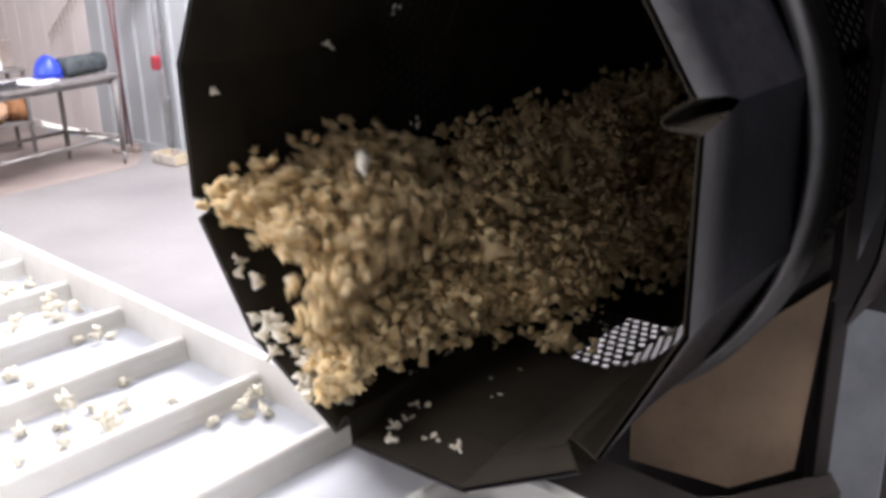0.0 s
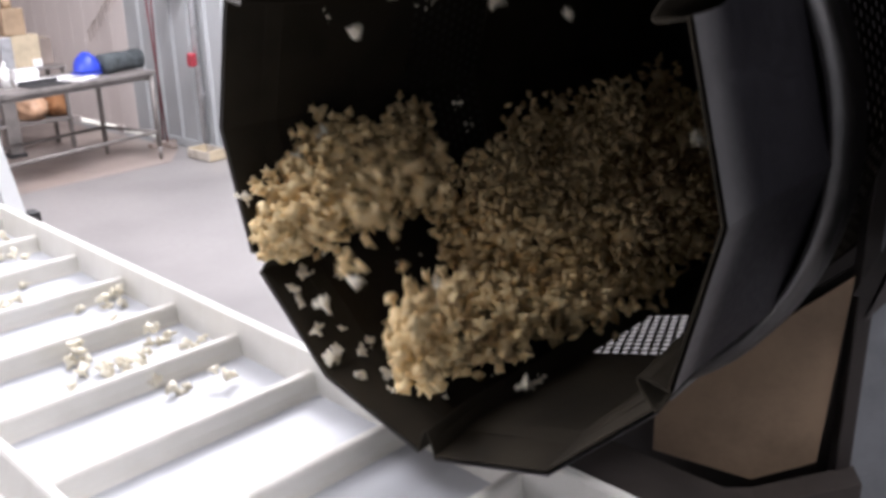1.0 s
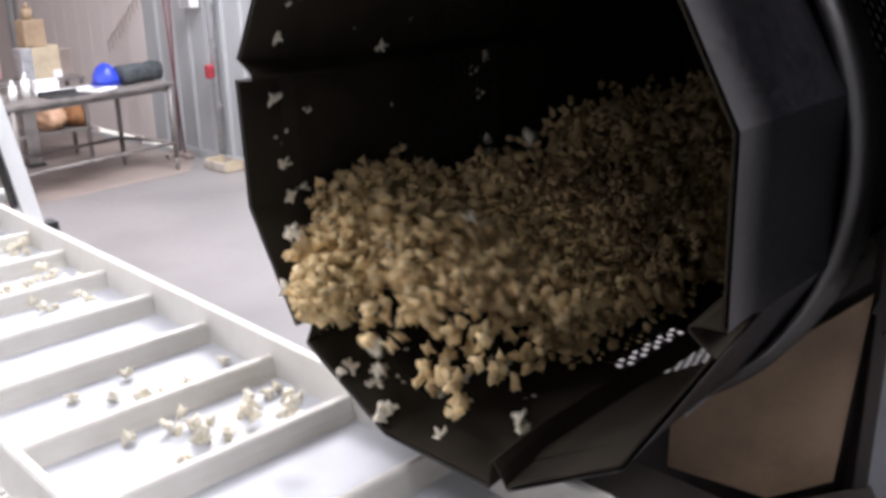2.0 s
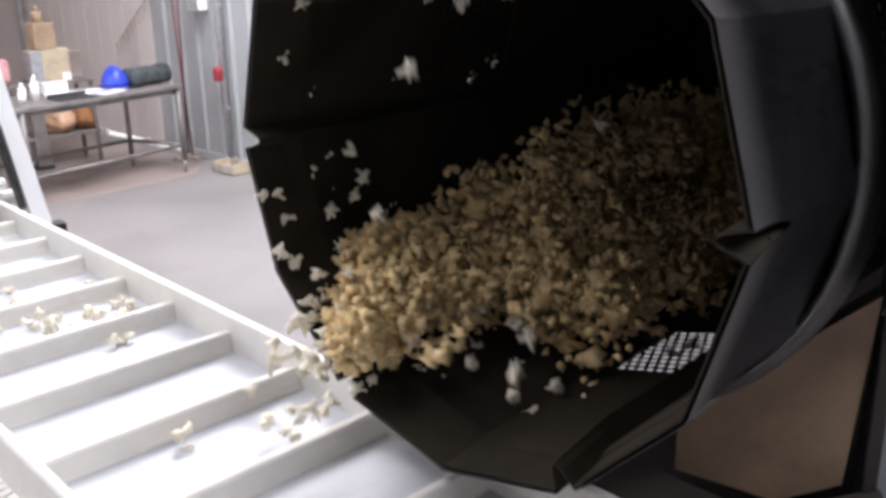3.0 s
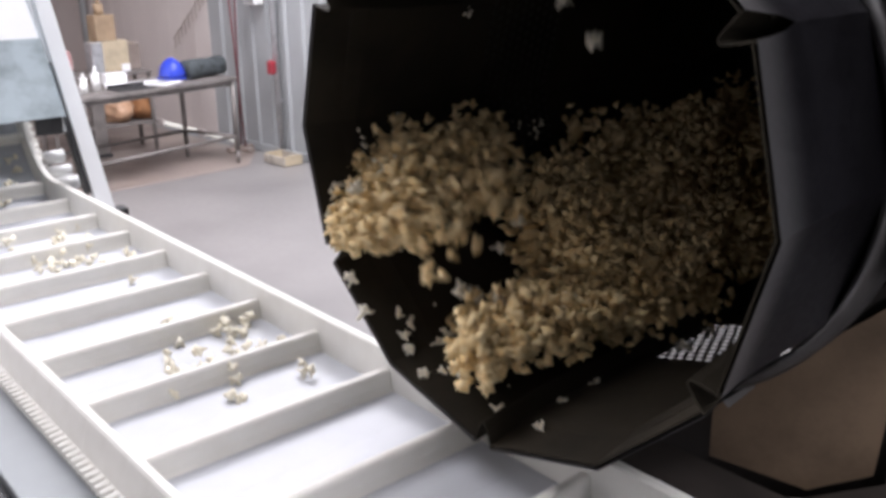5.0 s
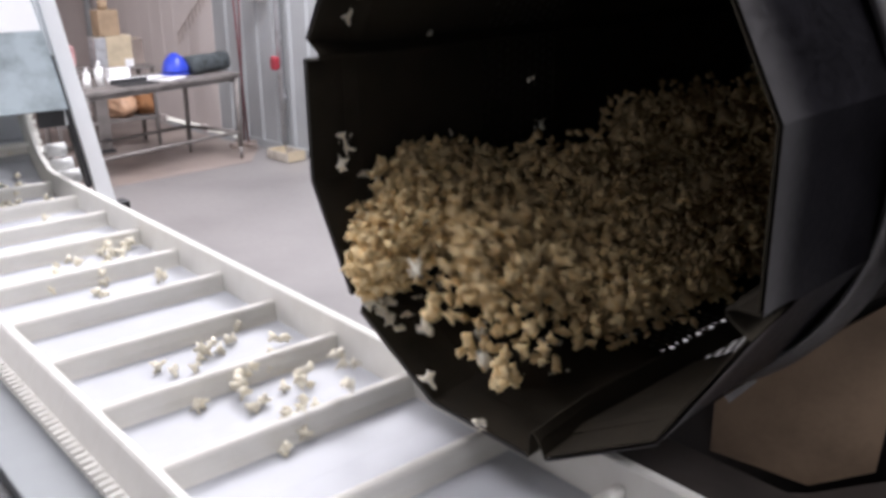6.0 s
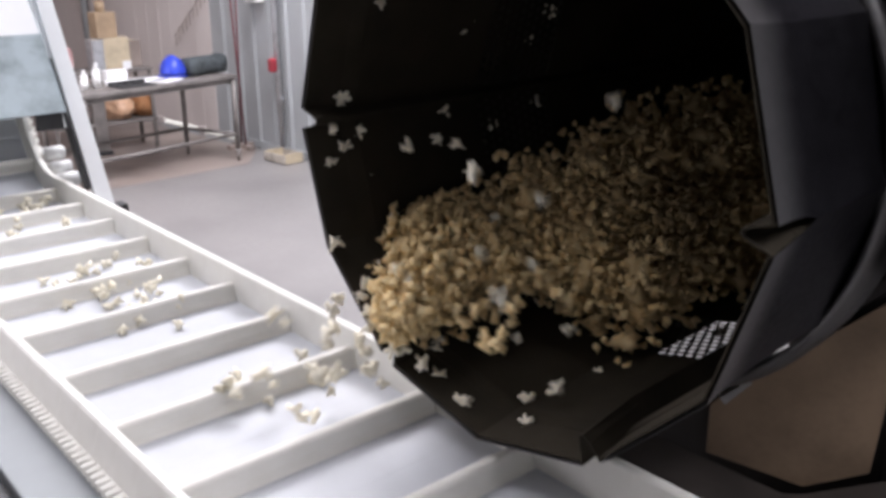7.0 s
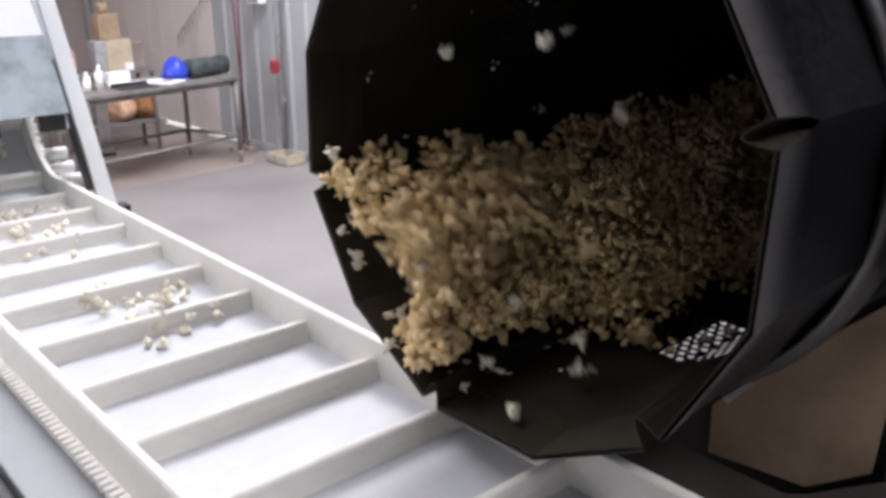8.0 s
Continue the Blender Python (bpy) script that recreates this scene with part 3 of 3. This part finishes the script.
part("rim", box(0, 0.12, 0.02, 0.36, 0.012, 0.04, 0.003), M_BLACK, lap)
for x, y, h in ((1.30, 0.3, 0.22), (1.38, 0.38, 0.16), (1.24, 0.42, 0.18), (1.46, 0.26, 0.13)):
    bt = empty("white_bottle", on_table(x, y))
    tagged(bt, "small white plastic bottle on the work table", "bottle", "bottles on the table")
    part("body", rod((0, 0, 0), (0, 0, h * 0.75), 0.032, 14), M_WHITE, bt, "", True)
    part("cap", rod((0, 0, h * 0.75), (0, 0, h), 0.014, 12), M_WHITE, bt, "", True)
pb = link("paper_box", box(0, 0, 0.05, 0.2, 0.13, 0.10, 0.003), M_PAPER)
pb.matrix_world = on_table(0.92, 0.6, turn=10)
tagged(pb, "white paper carton on the work table", "carton")

pedestal = empty("steel_pedestal", pose(-3.62, 9.42, 0, 0, 0, 38))
tagged(pedestal, "square grey-beige steel pedestal standing under the work table", "pedestal")
part("column", box(0, 0, 0.32, 0.13, 0.11, 0.56, 0.006), M_TABLE, pedestal)
part("base_plate", box(0, 0, 0.02, 0.17, 0.15, 0.04, 0.004), M_BLACK, pedestal, "dark base plate")
part("cap_plate", box(0, 0, 0.608, 0.19, 0.17, 0.016, 0.003), M_TABLE, pedestal)

# ---- things behind the table ----


def carton(name, m, sx, sy, sz, material, label):
    ob = empty(name, m)
    tagged(ob, label, "carton")
    part("body", box(0, 0, sz / 2, sx, sy, sz, 0.006), material, ob)
    part("tape", box(0, 0, sz + 0.001, 0.06, sy + 0.002, 0.003), M_TAN, ob, "brown packing tape")
    return ob


shelf = empty("storage_bench", pose(-3.68, 9.60, 0, 0, 0, 40))
tagged(shelf, "grey metal storage bench with cartons and a lower board", "bench")
for z in (0.32, 0.855):
    part("board", box(0, 0, z, 1.1, 0.46, 0.03, 0.003), M_TABLE, shelf)
for x in (-0.52, 0.52):
    for y in (-0.2, 0.2):
        part("upright", box(x, y, 0.42, 0.035, 0.035, 0.84, 0.002), M_TABLE, shelf)
SH = pose(-3.68, 9.60, 0, 0, 0, 40)
carton("brown_carton", SH @ pose(0.13, -0.05, 1.194, 0, 0, 6), 0.22, 0.18, 0.26, M_CARD, "brown cardboard carton stacked on a pale carton")
carton("pale_carton", SH @ pose(0.22, -0.05, 0.872, 0, 0, -4), 0.27, 0.18, 0.32, M_TAN, "pale cardboard carton on the bench")
carton("grey_carton", SH @ pose(0.02, -0.05, 0.872, 0, 0, 3), 0.12, 0.18, 0.31, M_GALV, "narrow grey carton beside the pale carton")
carton("umber_carton", SH @ pose(0.44, 0.06, 0.872, 0, 0, 12), 0.15, 0.16, 0.27, M_BROWN, "small dull brown carton on the bench")
tag_paper = link("white_note", box(0, 0, 0.04, 0.09, 0.006, 0.08, 0.001), M_PAPER)
tag_paper.matrix_world = SH @ pose(0.30, -0.158, 0.872, 0, 0, -4)
tagged(tag_paper, "small white note standing against the pale carton", "note")
pk = link("pink_sack", box(0, 0, 0.13, 0.22, 0.26, 0.26, 0.06), M_PINK, smooth=True)
pk.matrix_world = SH @ pose(-0.34, -0.02, 0.872)
tagged(pk, "crumpled pink plastic sack on the bench", "sack")


def sack(name, m, sx, sy, sz, material, label, seed):
    """A slumped bag with creases and a gathered neck."""
    bm = bmesh.new()
    bmesh.ops.create_uvsphere(bm, u_segments=28, v_segments=18, radius=0.5, matrix=Matrix.Translation((0, 0, 0.5)))
    for v in bm.verts:
        k = noise.noise(v.co * 3 + Vector((seed, 0, 0))) * 0.35 + noise.noise(v.co * 8 + Vector((0, seed, 0))) * 0.12
        v.co += Vector((v.co.x, v.co.y, (v.co.z - 0.5) * 0.6)) * k
        v.co = Vector((v.co.x * sx * 1.1, v.co.y * sy * 1.1, max(0.0, v.co.z - 0.08) * sz * 1.1))
    ob = link(name, bm, material, None, "", True)
    ob.matrix_world = m
    return tagged(ob, label, "sack")


sack("film_sack", SH @ pose(0.20, -0.04, 0.336, 0, 0, 20), 0.30, 0.32, 0.24, M_PEACH, "pale orange plastic film sack on the lower board", 3)
sack("orange_sack", SH @ pose(0.46, 0.0, 0.336), 0.26, 0.34, 0.33, M_ORANGE, "slumped orange-brown sack on the lower board of the bench", 8)
jug = empty("brown_jar", SH @ pose(0.12, -0.05, 1.457))
tagged(jug, "small brown jar on the cartons", "jar")
part("body", rod((0, 0, 0), (0, 0, 0.11), 0.05, 16), M_CARD, jug, "", True)
part("neck", rod((0, 0, 0.11), (0, 0, 0.16), 0.022, 12), M_CARD, jug, "", True)

# wall fittings
# shadows of the wall ribs, built as slim strips on a thin rod
rack = empty("rib_shadow_strips", ROOM @ pose(-1.36, -0.02, 1.05))
tagged(rack, "slanting row of slim dark strips for rib shadows on the beige wall", "rack")
part("added_wire", rod((-0.05, 0, 0.05), (0.95, 0, 0.75), 0.005, 8), M_RIB_SHADE, rack)
for i in range(11):
    part("strap", box(0.09 * i, -0.008, 0.02 + 0.063 * i, 0.010, 0.008, 0.15 + 0.03 * math.sin(i * 2.3), 0.002), M_RIB_SHADE, rack)
conduit = empty("wall_conduit", ROOM @ pose(0.76, -0.06, 0))
tagged(conduit, "grey conduit with a red switch box on the sheet wall", "conduit")
part("pipe", rod((0, 0, 0), (0, 0, 4.5), 0.03, 14), M_GALV, conduit, "", True)
part("switch_box", box(-0.01, -0.055, 0.94, 0.095, 0.075, 0.14, 0.025), M_RED, conduit, "red switch box")
for z in (0.6, 1.6, 2.6):
    part("clip", box(0, 0.01, z, 0.09, 0.03, 0.03, 0.003), M_GALV, conduit)
junction = empty("junction_box", ROOM @ pose(0.43, -0.02, 1.62))
tagged(junction, "pale grey junction box on the sheet wall", "junction box")
part("body", box(0, -0.05, 0, 0.22, 0.10, 0.15, 0.008), M_WHITE, junction)
part("cover", box(0, -0.104, 0, 0.19, 0.012, 0.12, 0.003), M_GALV, junction, "grey screwed cover")
part("pipe", rod((0, -0.04, 0.07), (0, -0.04, 2.6), 0.02, 12), M_GALV, junction, "thin grey conduit", True)
riser = empty("wall_riser", ROOM @ pose(-3.76, -0.06, 0.4))
tagged(riser, "slim blue-grey pipe on the beige wall behind the cartons", "pipe")
part("pipe", rod((0, 0, 0), (0, 0, 4.0), 0.045, 14), M_WALL, riser, "", True)
for z in (0.3, 1.4):
    part("clip", box(0, 0.03, z, 0.13, 0.06, 0.04, 0.003), M_GALV, riser)
hose = empty("hose_stand", ROOM @ pose(0.12, -0.14, 0))
tagged(hose, "slim maroon pole stand with a splayed foot by the wall", "pole stand")
part("pole", rod((0.06, 0, 0.05), (-0.13, 0, 3.0), 0.010, 10), M_MAROON, hose, "", True)
part("pole", rod((-0.06, 0.02, 0.05), (0.13, 0.02, 3.0), 0.010, 10), M_MAROON, hose, "", True)
part("foot", box(0, 0, 0.03, 0.36, 0.08, 0.04, 0.008), M_BROWN, hose)
part("foot", box(0, 0, 0.035, 0.08, 0.36, 0.05, 0.008), M_BROWN, hose)
tr = empty("floor_trough", ROOM @ pose(0.98, -0.2, 0))
tagged(tr, "low pale wooden crate on the floor by the wall", "crate")
for y in (-0.11, 0.11):
    part("side", box(0, y, 0.055, 0.36, 0.018, 0.085, 0.003), M_BOARD, tr)
for x in (-0.17, 0.17):
    part("end", box(x, 0, 0.058, 0.018, 0.20, 0.10, 0.003), M_TAN, tr, "pale end board")
part("bottom", box(0, 0, 0.012, 0.32, 0.19, 0.02), M_BOARD, tr)

# ---- popcorn ----
rng = random.Random(7)


def kernel_mesh(seed, lobes, size, center=Vector((0, 0, 0)), bm=None, fine=2):
    """A popped kernel: one skin round a few burst lobes."""
    r = random.Random(seed)
    bm = bm or bmesh.new()
    balls = [(Vector((0, 0, 0)), size * 0.21)]
    for i in range(lobes + 4):
        d = Vector((r.gauss(0, 1), r.gauss(0, 1), r.gauss(0, 1))).normalized()
        balls.append((d * size * r.uniform(0.27, 0.45), size * r.uniform(0.085, 0.15)))
    res = bmesh.ops.create_icosphere(bm, subdivisions=fine, radius=1, matrix=Matrix.Translation(center))
    for v in res["verts"]:
        d = (v.co - center).normalized()
        far = 0.0
        for c, rad in balls:
            b = c.dot(d)
            q = b * b - c.length_squared + rad * rad
            if q > 0:
                far = max(far, b + math.sqrt(q))
        far *= 1 + 0.36 * noise.noise(d * 7 + Vector((seed, 0, 0)))
        v.co = center + d * far
    return bm


def mesh_of(bm, name, material):
    me = bpy.data.meshes.new(name)
    bm.to_mesh(me)
    bm.free()
    for p in me.polygons:
        p.use_smooth = True
    me.materials.append(material)
    return me


KERNELS = [mesh_of(kernel_mesh(i, rng.choice((4, 5, 5, 6)), rng.uniform(0.034, 0.042), fine=3), "popcorn", M_POP) for i in range(12)]
PALE = [mesh_of(kernel_mesh(50 + i, rng.choice((4, 5, 6)), rng.uniform(0.034, 0.042), fine=3), "popcorn", M_POP_LIT) for i in range(12)]
CLUMPS = []
for i in range(8):
    bm = bmesh.new()
    for j in range(10):
        c = Vector((rng.uniform(-1, 1), rng.uniform(-1, 1), rng.uniform(-1, 1)))
        c = c / max(1.0, c.length) * 0.045
        kernel_mesh(100 + i * 20 + j, 4, rng.uniform(0.030, 0.037), c, bm)
    kernel_mesh(900 + i, 5, 0.065, Vector((0, 0, 0)), bm)
    CLUMPS.append(mesh_of(bm, "popcorn_heap", M_CLUMP))

MOUNDS = []
for i in range(8):
    bm = bmesh.new()
    for j in range(26):
        c = Vector((rng.uniform(-1, 1), rng.uniform(-1, 1), rng.uniform(-1, 1)))
        c = c / max(1.0, c.length) * 0.060
        kernel_mesh(700 + i * 20 + j, 4, rng.uniform(0.030, 0.037), c, bm, 1)
    kernel_mesh(920 + i, 6, 0.085, Vector((0, 0, 0)), bm)
    MOUNDS.append(mesh_of(bm, "popcorn_heap", M_CLUMP))

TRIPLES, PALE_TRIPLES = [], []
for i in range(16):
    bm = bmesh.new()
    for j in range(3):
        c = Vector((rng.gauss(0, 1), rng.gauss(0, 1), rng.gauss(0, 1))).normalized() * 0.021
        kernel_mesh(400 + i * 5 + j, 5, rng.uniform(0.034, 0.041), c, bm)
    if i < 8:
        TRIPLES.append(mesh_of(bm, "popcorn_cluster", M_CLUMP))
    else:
        PALE_TRIPLES.append(mesh_of(bm, "popcorn_cluster", M_POP_LIT))

MOVES = []  # (object, function of time that gives its pose)
TIMES = [i / 10 for i in range(81)]
Q = DRUM


def turn_of(seed, rate):
    r = random.Random(seed)
    a, b = Vector((r.gauss(0, 1), r.gauss(0, 1), r.gauss(0, 1))).normalized(), r.uniform(0, 6)
    return lambda x: Matrix.Rotation(b + rate * x, 4, a)


def pile_path(ahead, lift, z, rel, fall, seed, rest=-90.0, high=-170.0, rim=9):
    """Rides on a flight until the flight passes the angle rel, then drops on to the next flight's heap."""
    r = random.Random(seed)
    high += rim * max(0.0, 1 + z / 0.15) + r.uniform(-3, 6)
    bulge = r.uniform(0.06, 0.14)
    rel = max(rel, high + 1)
    wob = [Vector((r.uniform(-1, 1), r.uniform(-1, 1), 0)) * 0.012 for _ in range(12)]
    turn = turn_of(seed, 1.0)

    def ride(psi):
        th = max(min(psi - ahead, rest), high)
        return polar(BODY - 0.018 - lift, th, z), th

    def where(t):
        g = (START + SPIN * t - rel) / 60
        k = math.floor(g)
        g = (g - k) * 60
        gone = (60 - g) / -SPIN
        end, th1 = ride(rel + 60 + SPIN * fall)
        if gone < fall:
            start, th0 = ride(rel)
            f = gone / fall
            p = Vector((start.x + (end.x - start.x) * (0.35 * f + 0.65 * f ** 1.5), start.y + (end.y - start.y) * (0.15 * f + 0.85 * f * f), z))
            p.x += bulge * math.sin(math.pi * f)
            spin = radians(th0 + (th1 - th0) * f) + 2.0 * f * (1 - f)
        else:
            p, th = ride(rel + g)
            spin = radians(th)
        p += wob[k % 12]
        return Q @ Matrix.Translation(p) @ Matrix.Rotation(spin, 4, "Z") @ turn(0)
    return where


def stray_path(low, high, z, fall, offset, seed):
    """Carried high by the drum's wall and dropped."""
    turn = turn_of(seed, 2.5)
    ride_t = (low - high) / -SPIN
    total = ride_t + fall

    def where(t):
        c = (t + offset) % total
        if c < ride_t:
            p, a = polar(RAD - 0.02, low + SPIN * c, z), c
        else:
            f = (c - ride_t) / fall
            s, e = polar(RAD - 0.02, high, z), polar(RAD - 0.02, low, z)
            p, a = Vector((s.x + (e.x - s.x) * f, s.y + (e.y - s.y) * f * f, z)), ride_t + (c - ride_t) * 2
        return Q @ Matrix.Translation(p) @ turn(a)
    return where


def belt_path(off, s_land, t_land, h, seed, wait=None):
    """Slides over the drum's lip, drops on the belt and rides away with it."""
    turn = turn_of(seed, 6.0)
    r = random.Random(seed)
    lip = Q @ polar(RAD - 0.03, r.uniform(-140, -114), r.uniform(-0.005, 0.02))
    drop = 0.24

    def where(t):
        if t >= t_land:
            s, z, a = loop_at(s_land - TOP0 + SPEED * (t - t_land))
            return BELT @ pose(off, s, z, math.degrees(a)) @ Matrix.Translation((0, 0, h)) @ turn(0)
        land = at_belt(off, s_land, BZ + h)
        f = (t - (t_land - drop)) / drop
        if f >= 0:
            p = lip.lerp(land, f)
            p.z = lip.z + (land.z - lip.z) * f * f
            return Matrix.Translation(p) @ turn(f - 1)
        back = min(1.0, -f * drop / 0.4)
        m = wait(t)
        p = lip.lerp(m.translation, back * back * (3 - 2 * back))
        return Matrix.Translation(p) @ turn(-1 - back * 0.1)
    return where


def add_pop(name, mesh, path, label, group="", kind="", category="popcorn"):
    ob = new(name, mesh)
    tagged(ob, label, category, group, kind)
    MOVES.append((ob, path))


def in_pocket(deep, z):
    """A place in the heap before a flight: angle ahead of it, height over the wall, and where it lets go."""
    taper = 0.22 + 0.78 * min(1.0, max(0.0, -z / 0.17))
    ahead = 1 + 29 * taper * rng.random()
    top = 0.12 * (0.5 + 0.5 * taper) * (1 - (ahead / 36) ** 2) + 0.012
    lift = top * (1 - deep * rng.random())
    fore = min(1.0, max(0.0, 1 + z / 0.44))
    if lift / top > 0.50 + 0.42 * fore:
        rel = -124 - 6 * fore - rng.uniform(0, 13)
    else:
        rel = -147 - 19 * (1 - (ahead - 1) / (29 * taper)) + rng.uniform(-2, 3)
    rest = -87 - 0.8 * ahead - rng.uniform(0, 6)
    return ahead, lift, max(rel, -186 + ahead + rng.uniform(-3, 3)), rest


for i in range(440):
    z = 0.012 - 0.43 * rng.random() ** 1.25
    ahead, lift, rel, rest = in_pocket(1.0 if i % 3 == 0 else 0.6, z)
    path = pile_path(ahead, lift, z, rel, rng.uniform(0.23, 0.30), 1000 + i, rest, -174.0, 4)
    if i % 3 == 0:
        add_pop("popcorn", KERNELS[i % 12], path, "golden popped kernel tumbling in the drum", "popcorn in the drum")
    else:
        add_pop("popcorn_cluster", TRIPLES[i % 8], path, "small cluster of golden popcorn tumbling in the drum", kind="stuff")
spill = random.Random(41)
for i in range(26):
    path = pile_path(spill.uniform(2, 16), spill.uniform(0.04, 0.10), -0.02 - 0.32 * spill.random(), spill.uniform(-130, -116), spill.uniform(0.24, 0.32), 1600 + i, spill.uniform(-112, -84), -174.0, 4)
    add_pop("popcorn_cluster", TRIPLES[i % 8], path, "small cluster of golden popcorn spilling over a flight", kind="stuff")
for i in range(170):
    z = -0.05 - 0.38 * rng.random()
    ahead, lift, rel, rest = in_pocket(1.0, z)
    add_pop("popcorn_heap", CLUMPS[i % 8], pile_path(ahead, max(0.012, lift - 0.035), z, rel, rng.uniform(0.24, 0.3), 2000 + i, rest, -174.0, 4), "heap of golden popcorn tumbling in the drum", kind="stuff")
for i in range(430):
    z = -0.35 - 1.10 * rng.random()
    last = rng.uniform(-157 - 14 * min(1.0, (-z - 0.35) / 0.3), -120)
    lift = 0.01 + 0.13 * rng.random() * min(1.0, (180 + last) / 18 + 0.25)
    ahead = rng.uniform(0, 60)
    add_pop("popcorn_heap", MOUNDS[i % 8], pile_path(ahead, lift, z, last + ahead, rng.uniform(0.45, 0.65), 3000 + i), "heap of golden popcorn tumbling in the drum", kind="stuff")
for i in range(40):
    low, high = rng.uniform(-110, -62), rng.uniform(-275, -200)
    add_pop("popcorn", PALE[i % 12], stray_path(low, high, -0.03 - 0.6 * rng.random(), rng.uniform(0.5, 0.62), rng.uniform(0, 6), 5000 + i), "pale popped kernel dropping through the drum", "popcorn in the drum")
for i in range(48):
    low, high = rng.uniform(-112, -78), rng.uniform(-180, -145)
    add_pop("popcorn", PALE[i % 12], stray_path(low, high, 0.0 - 0.3 * rng.random(), rng.uniform(0.38, 0.47), rng.uniform(0, 6), 5200 + i), "pale popped kernel dropping through the drum", "popcorn in the drum")
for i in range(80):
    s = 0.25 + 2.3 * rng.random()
    add_pop("popcorn", PALE[i % 12], belt_path(-0.05 - 0.44 * rng.random(), s, -0.01, 0.012, 7000 + i), "popped kernel lying on the white belt, coloured as brightly lit", "popcorn on the belt")
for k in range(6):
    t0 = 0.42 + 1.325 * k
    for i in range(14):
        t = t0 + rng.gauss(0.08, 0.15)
        add_pop("popcorn", PALE[(i + k) % 12], belt_path(-0.06 - 0.32 * rng.random(), rng.uniform(0.14, 0.5), t, 0.012, 8000 + 20 * k + i, pile_path(rng.uniform(5, 20), 0.02, -0.12, -150, 0.35, 9000 + i)), "popped kernel falling on the white belt, coloured as brightly lit", "popcorn on the belt")
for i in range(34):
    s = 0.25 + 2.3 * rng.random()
    add_pop("popcorn_cluster", PALE_TRIPLES[i % 8], belt_path(-0.05 - 0.40 * rng.random() ** 1.4, s, -0.01, 0.02, 7300 + i), "small cluster of popcorn lying on the white belt, coloured as brightly lit", kind="stuff")
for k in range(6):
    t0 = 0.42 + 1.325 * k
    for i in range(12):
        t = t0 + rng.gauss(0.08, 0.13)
        add_pop("popcorn_cluster", PALE_TRIPLES[(i + k) % 8], belt_path(-0.06 - 0.28 * rng.random(), rng.uniform(0.14, 0.45), t, 0.02, 8300 + 20 * k + i, pile_path(rng.uniform(5, 20), 0.02, -0.12, -150, 0.35, 9300 + i)), "small cluster of popcorn falling on the white belt, coloured as brightly lit", kind="stuff")


def motions():
    walk(drum, [(t, DRUM @ pose(0, 0, 0, 0, 0, START + SPIN * t)) for t in TIMES])
    for i, ob in enumerate(modules):
        q0 = CLEAT0 - TOP0 + i * STEP
        walk(ob, [(t, belt_pose(q0 + SPEED * t)) for t in TIMES])
    for ob, path in MOVES:
        walk(ob, [(t, path(t)) for t in TIMES])


motions()
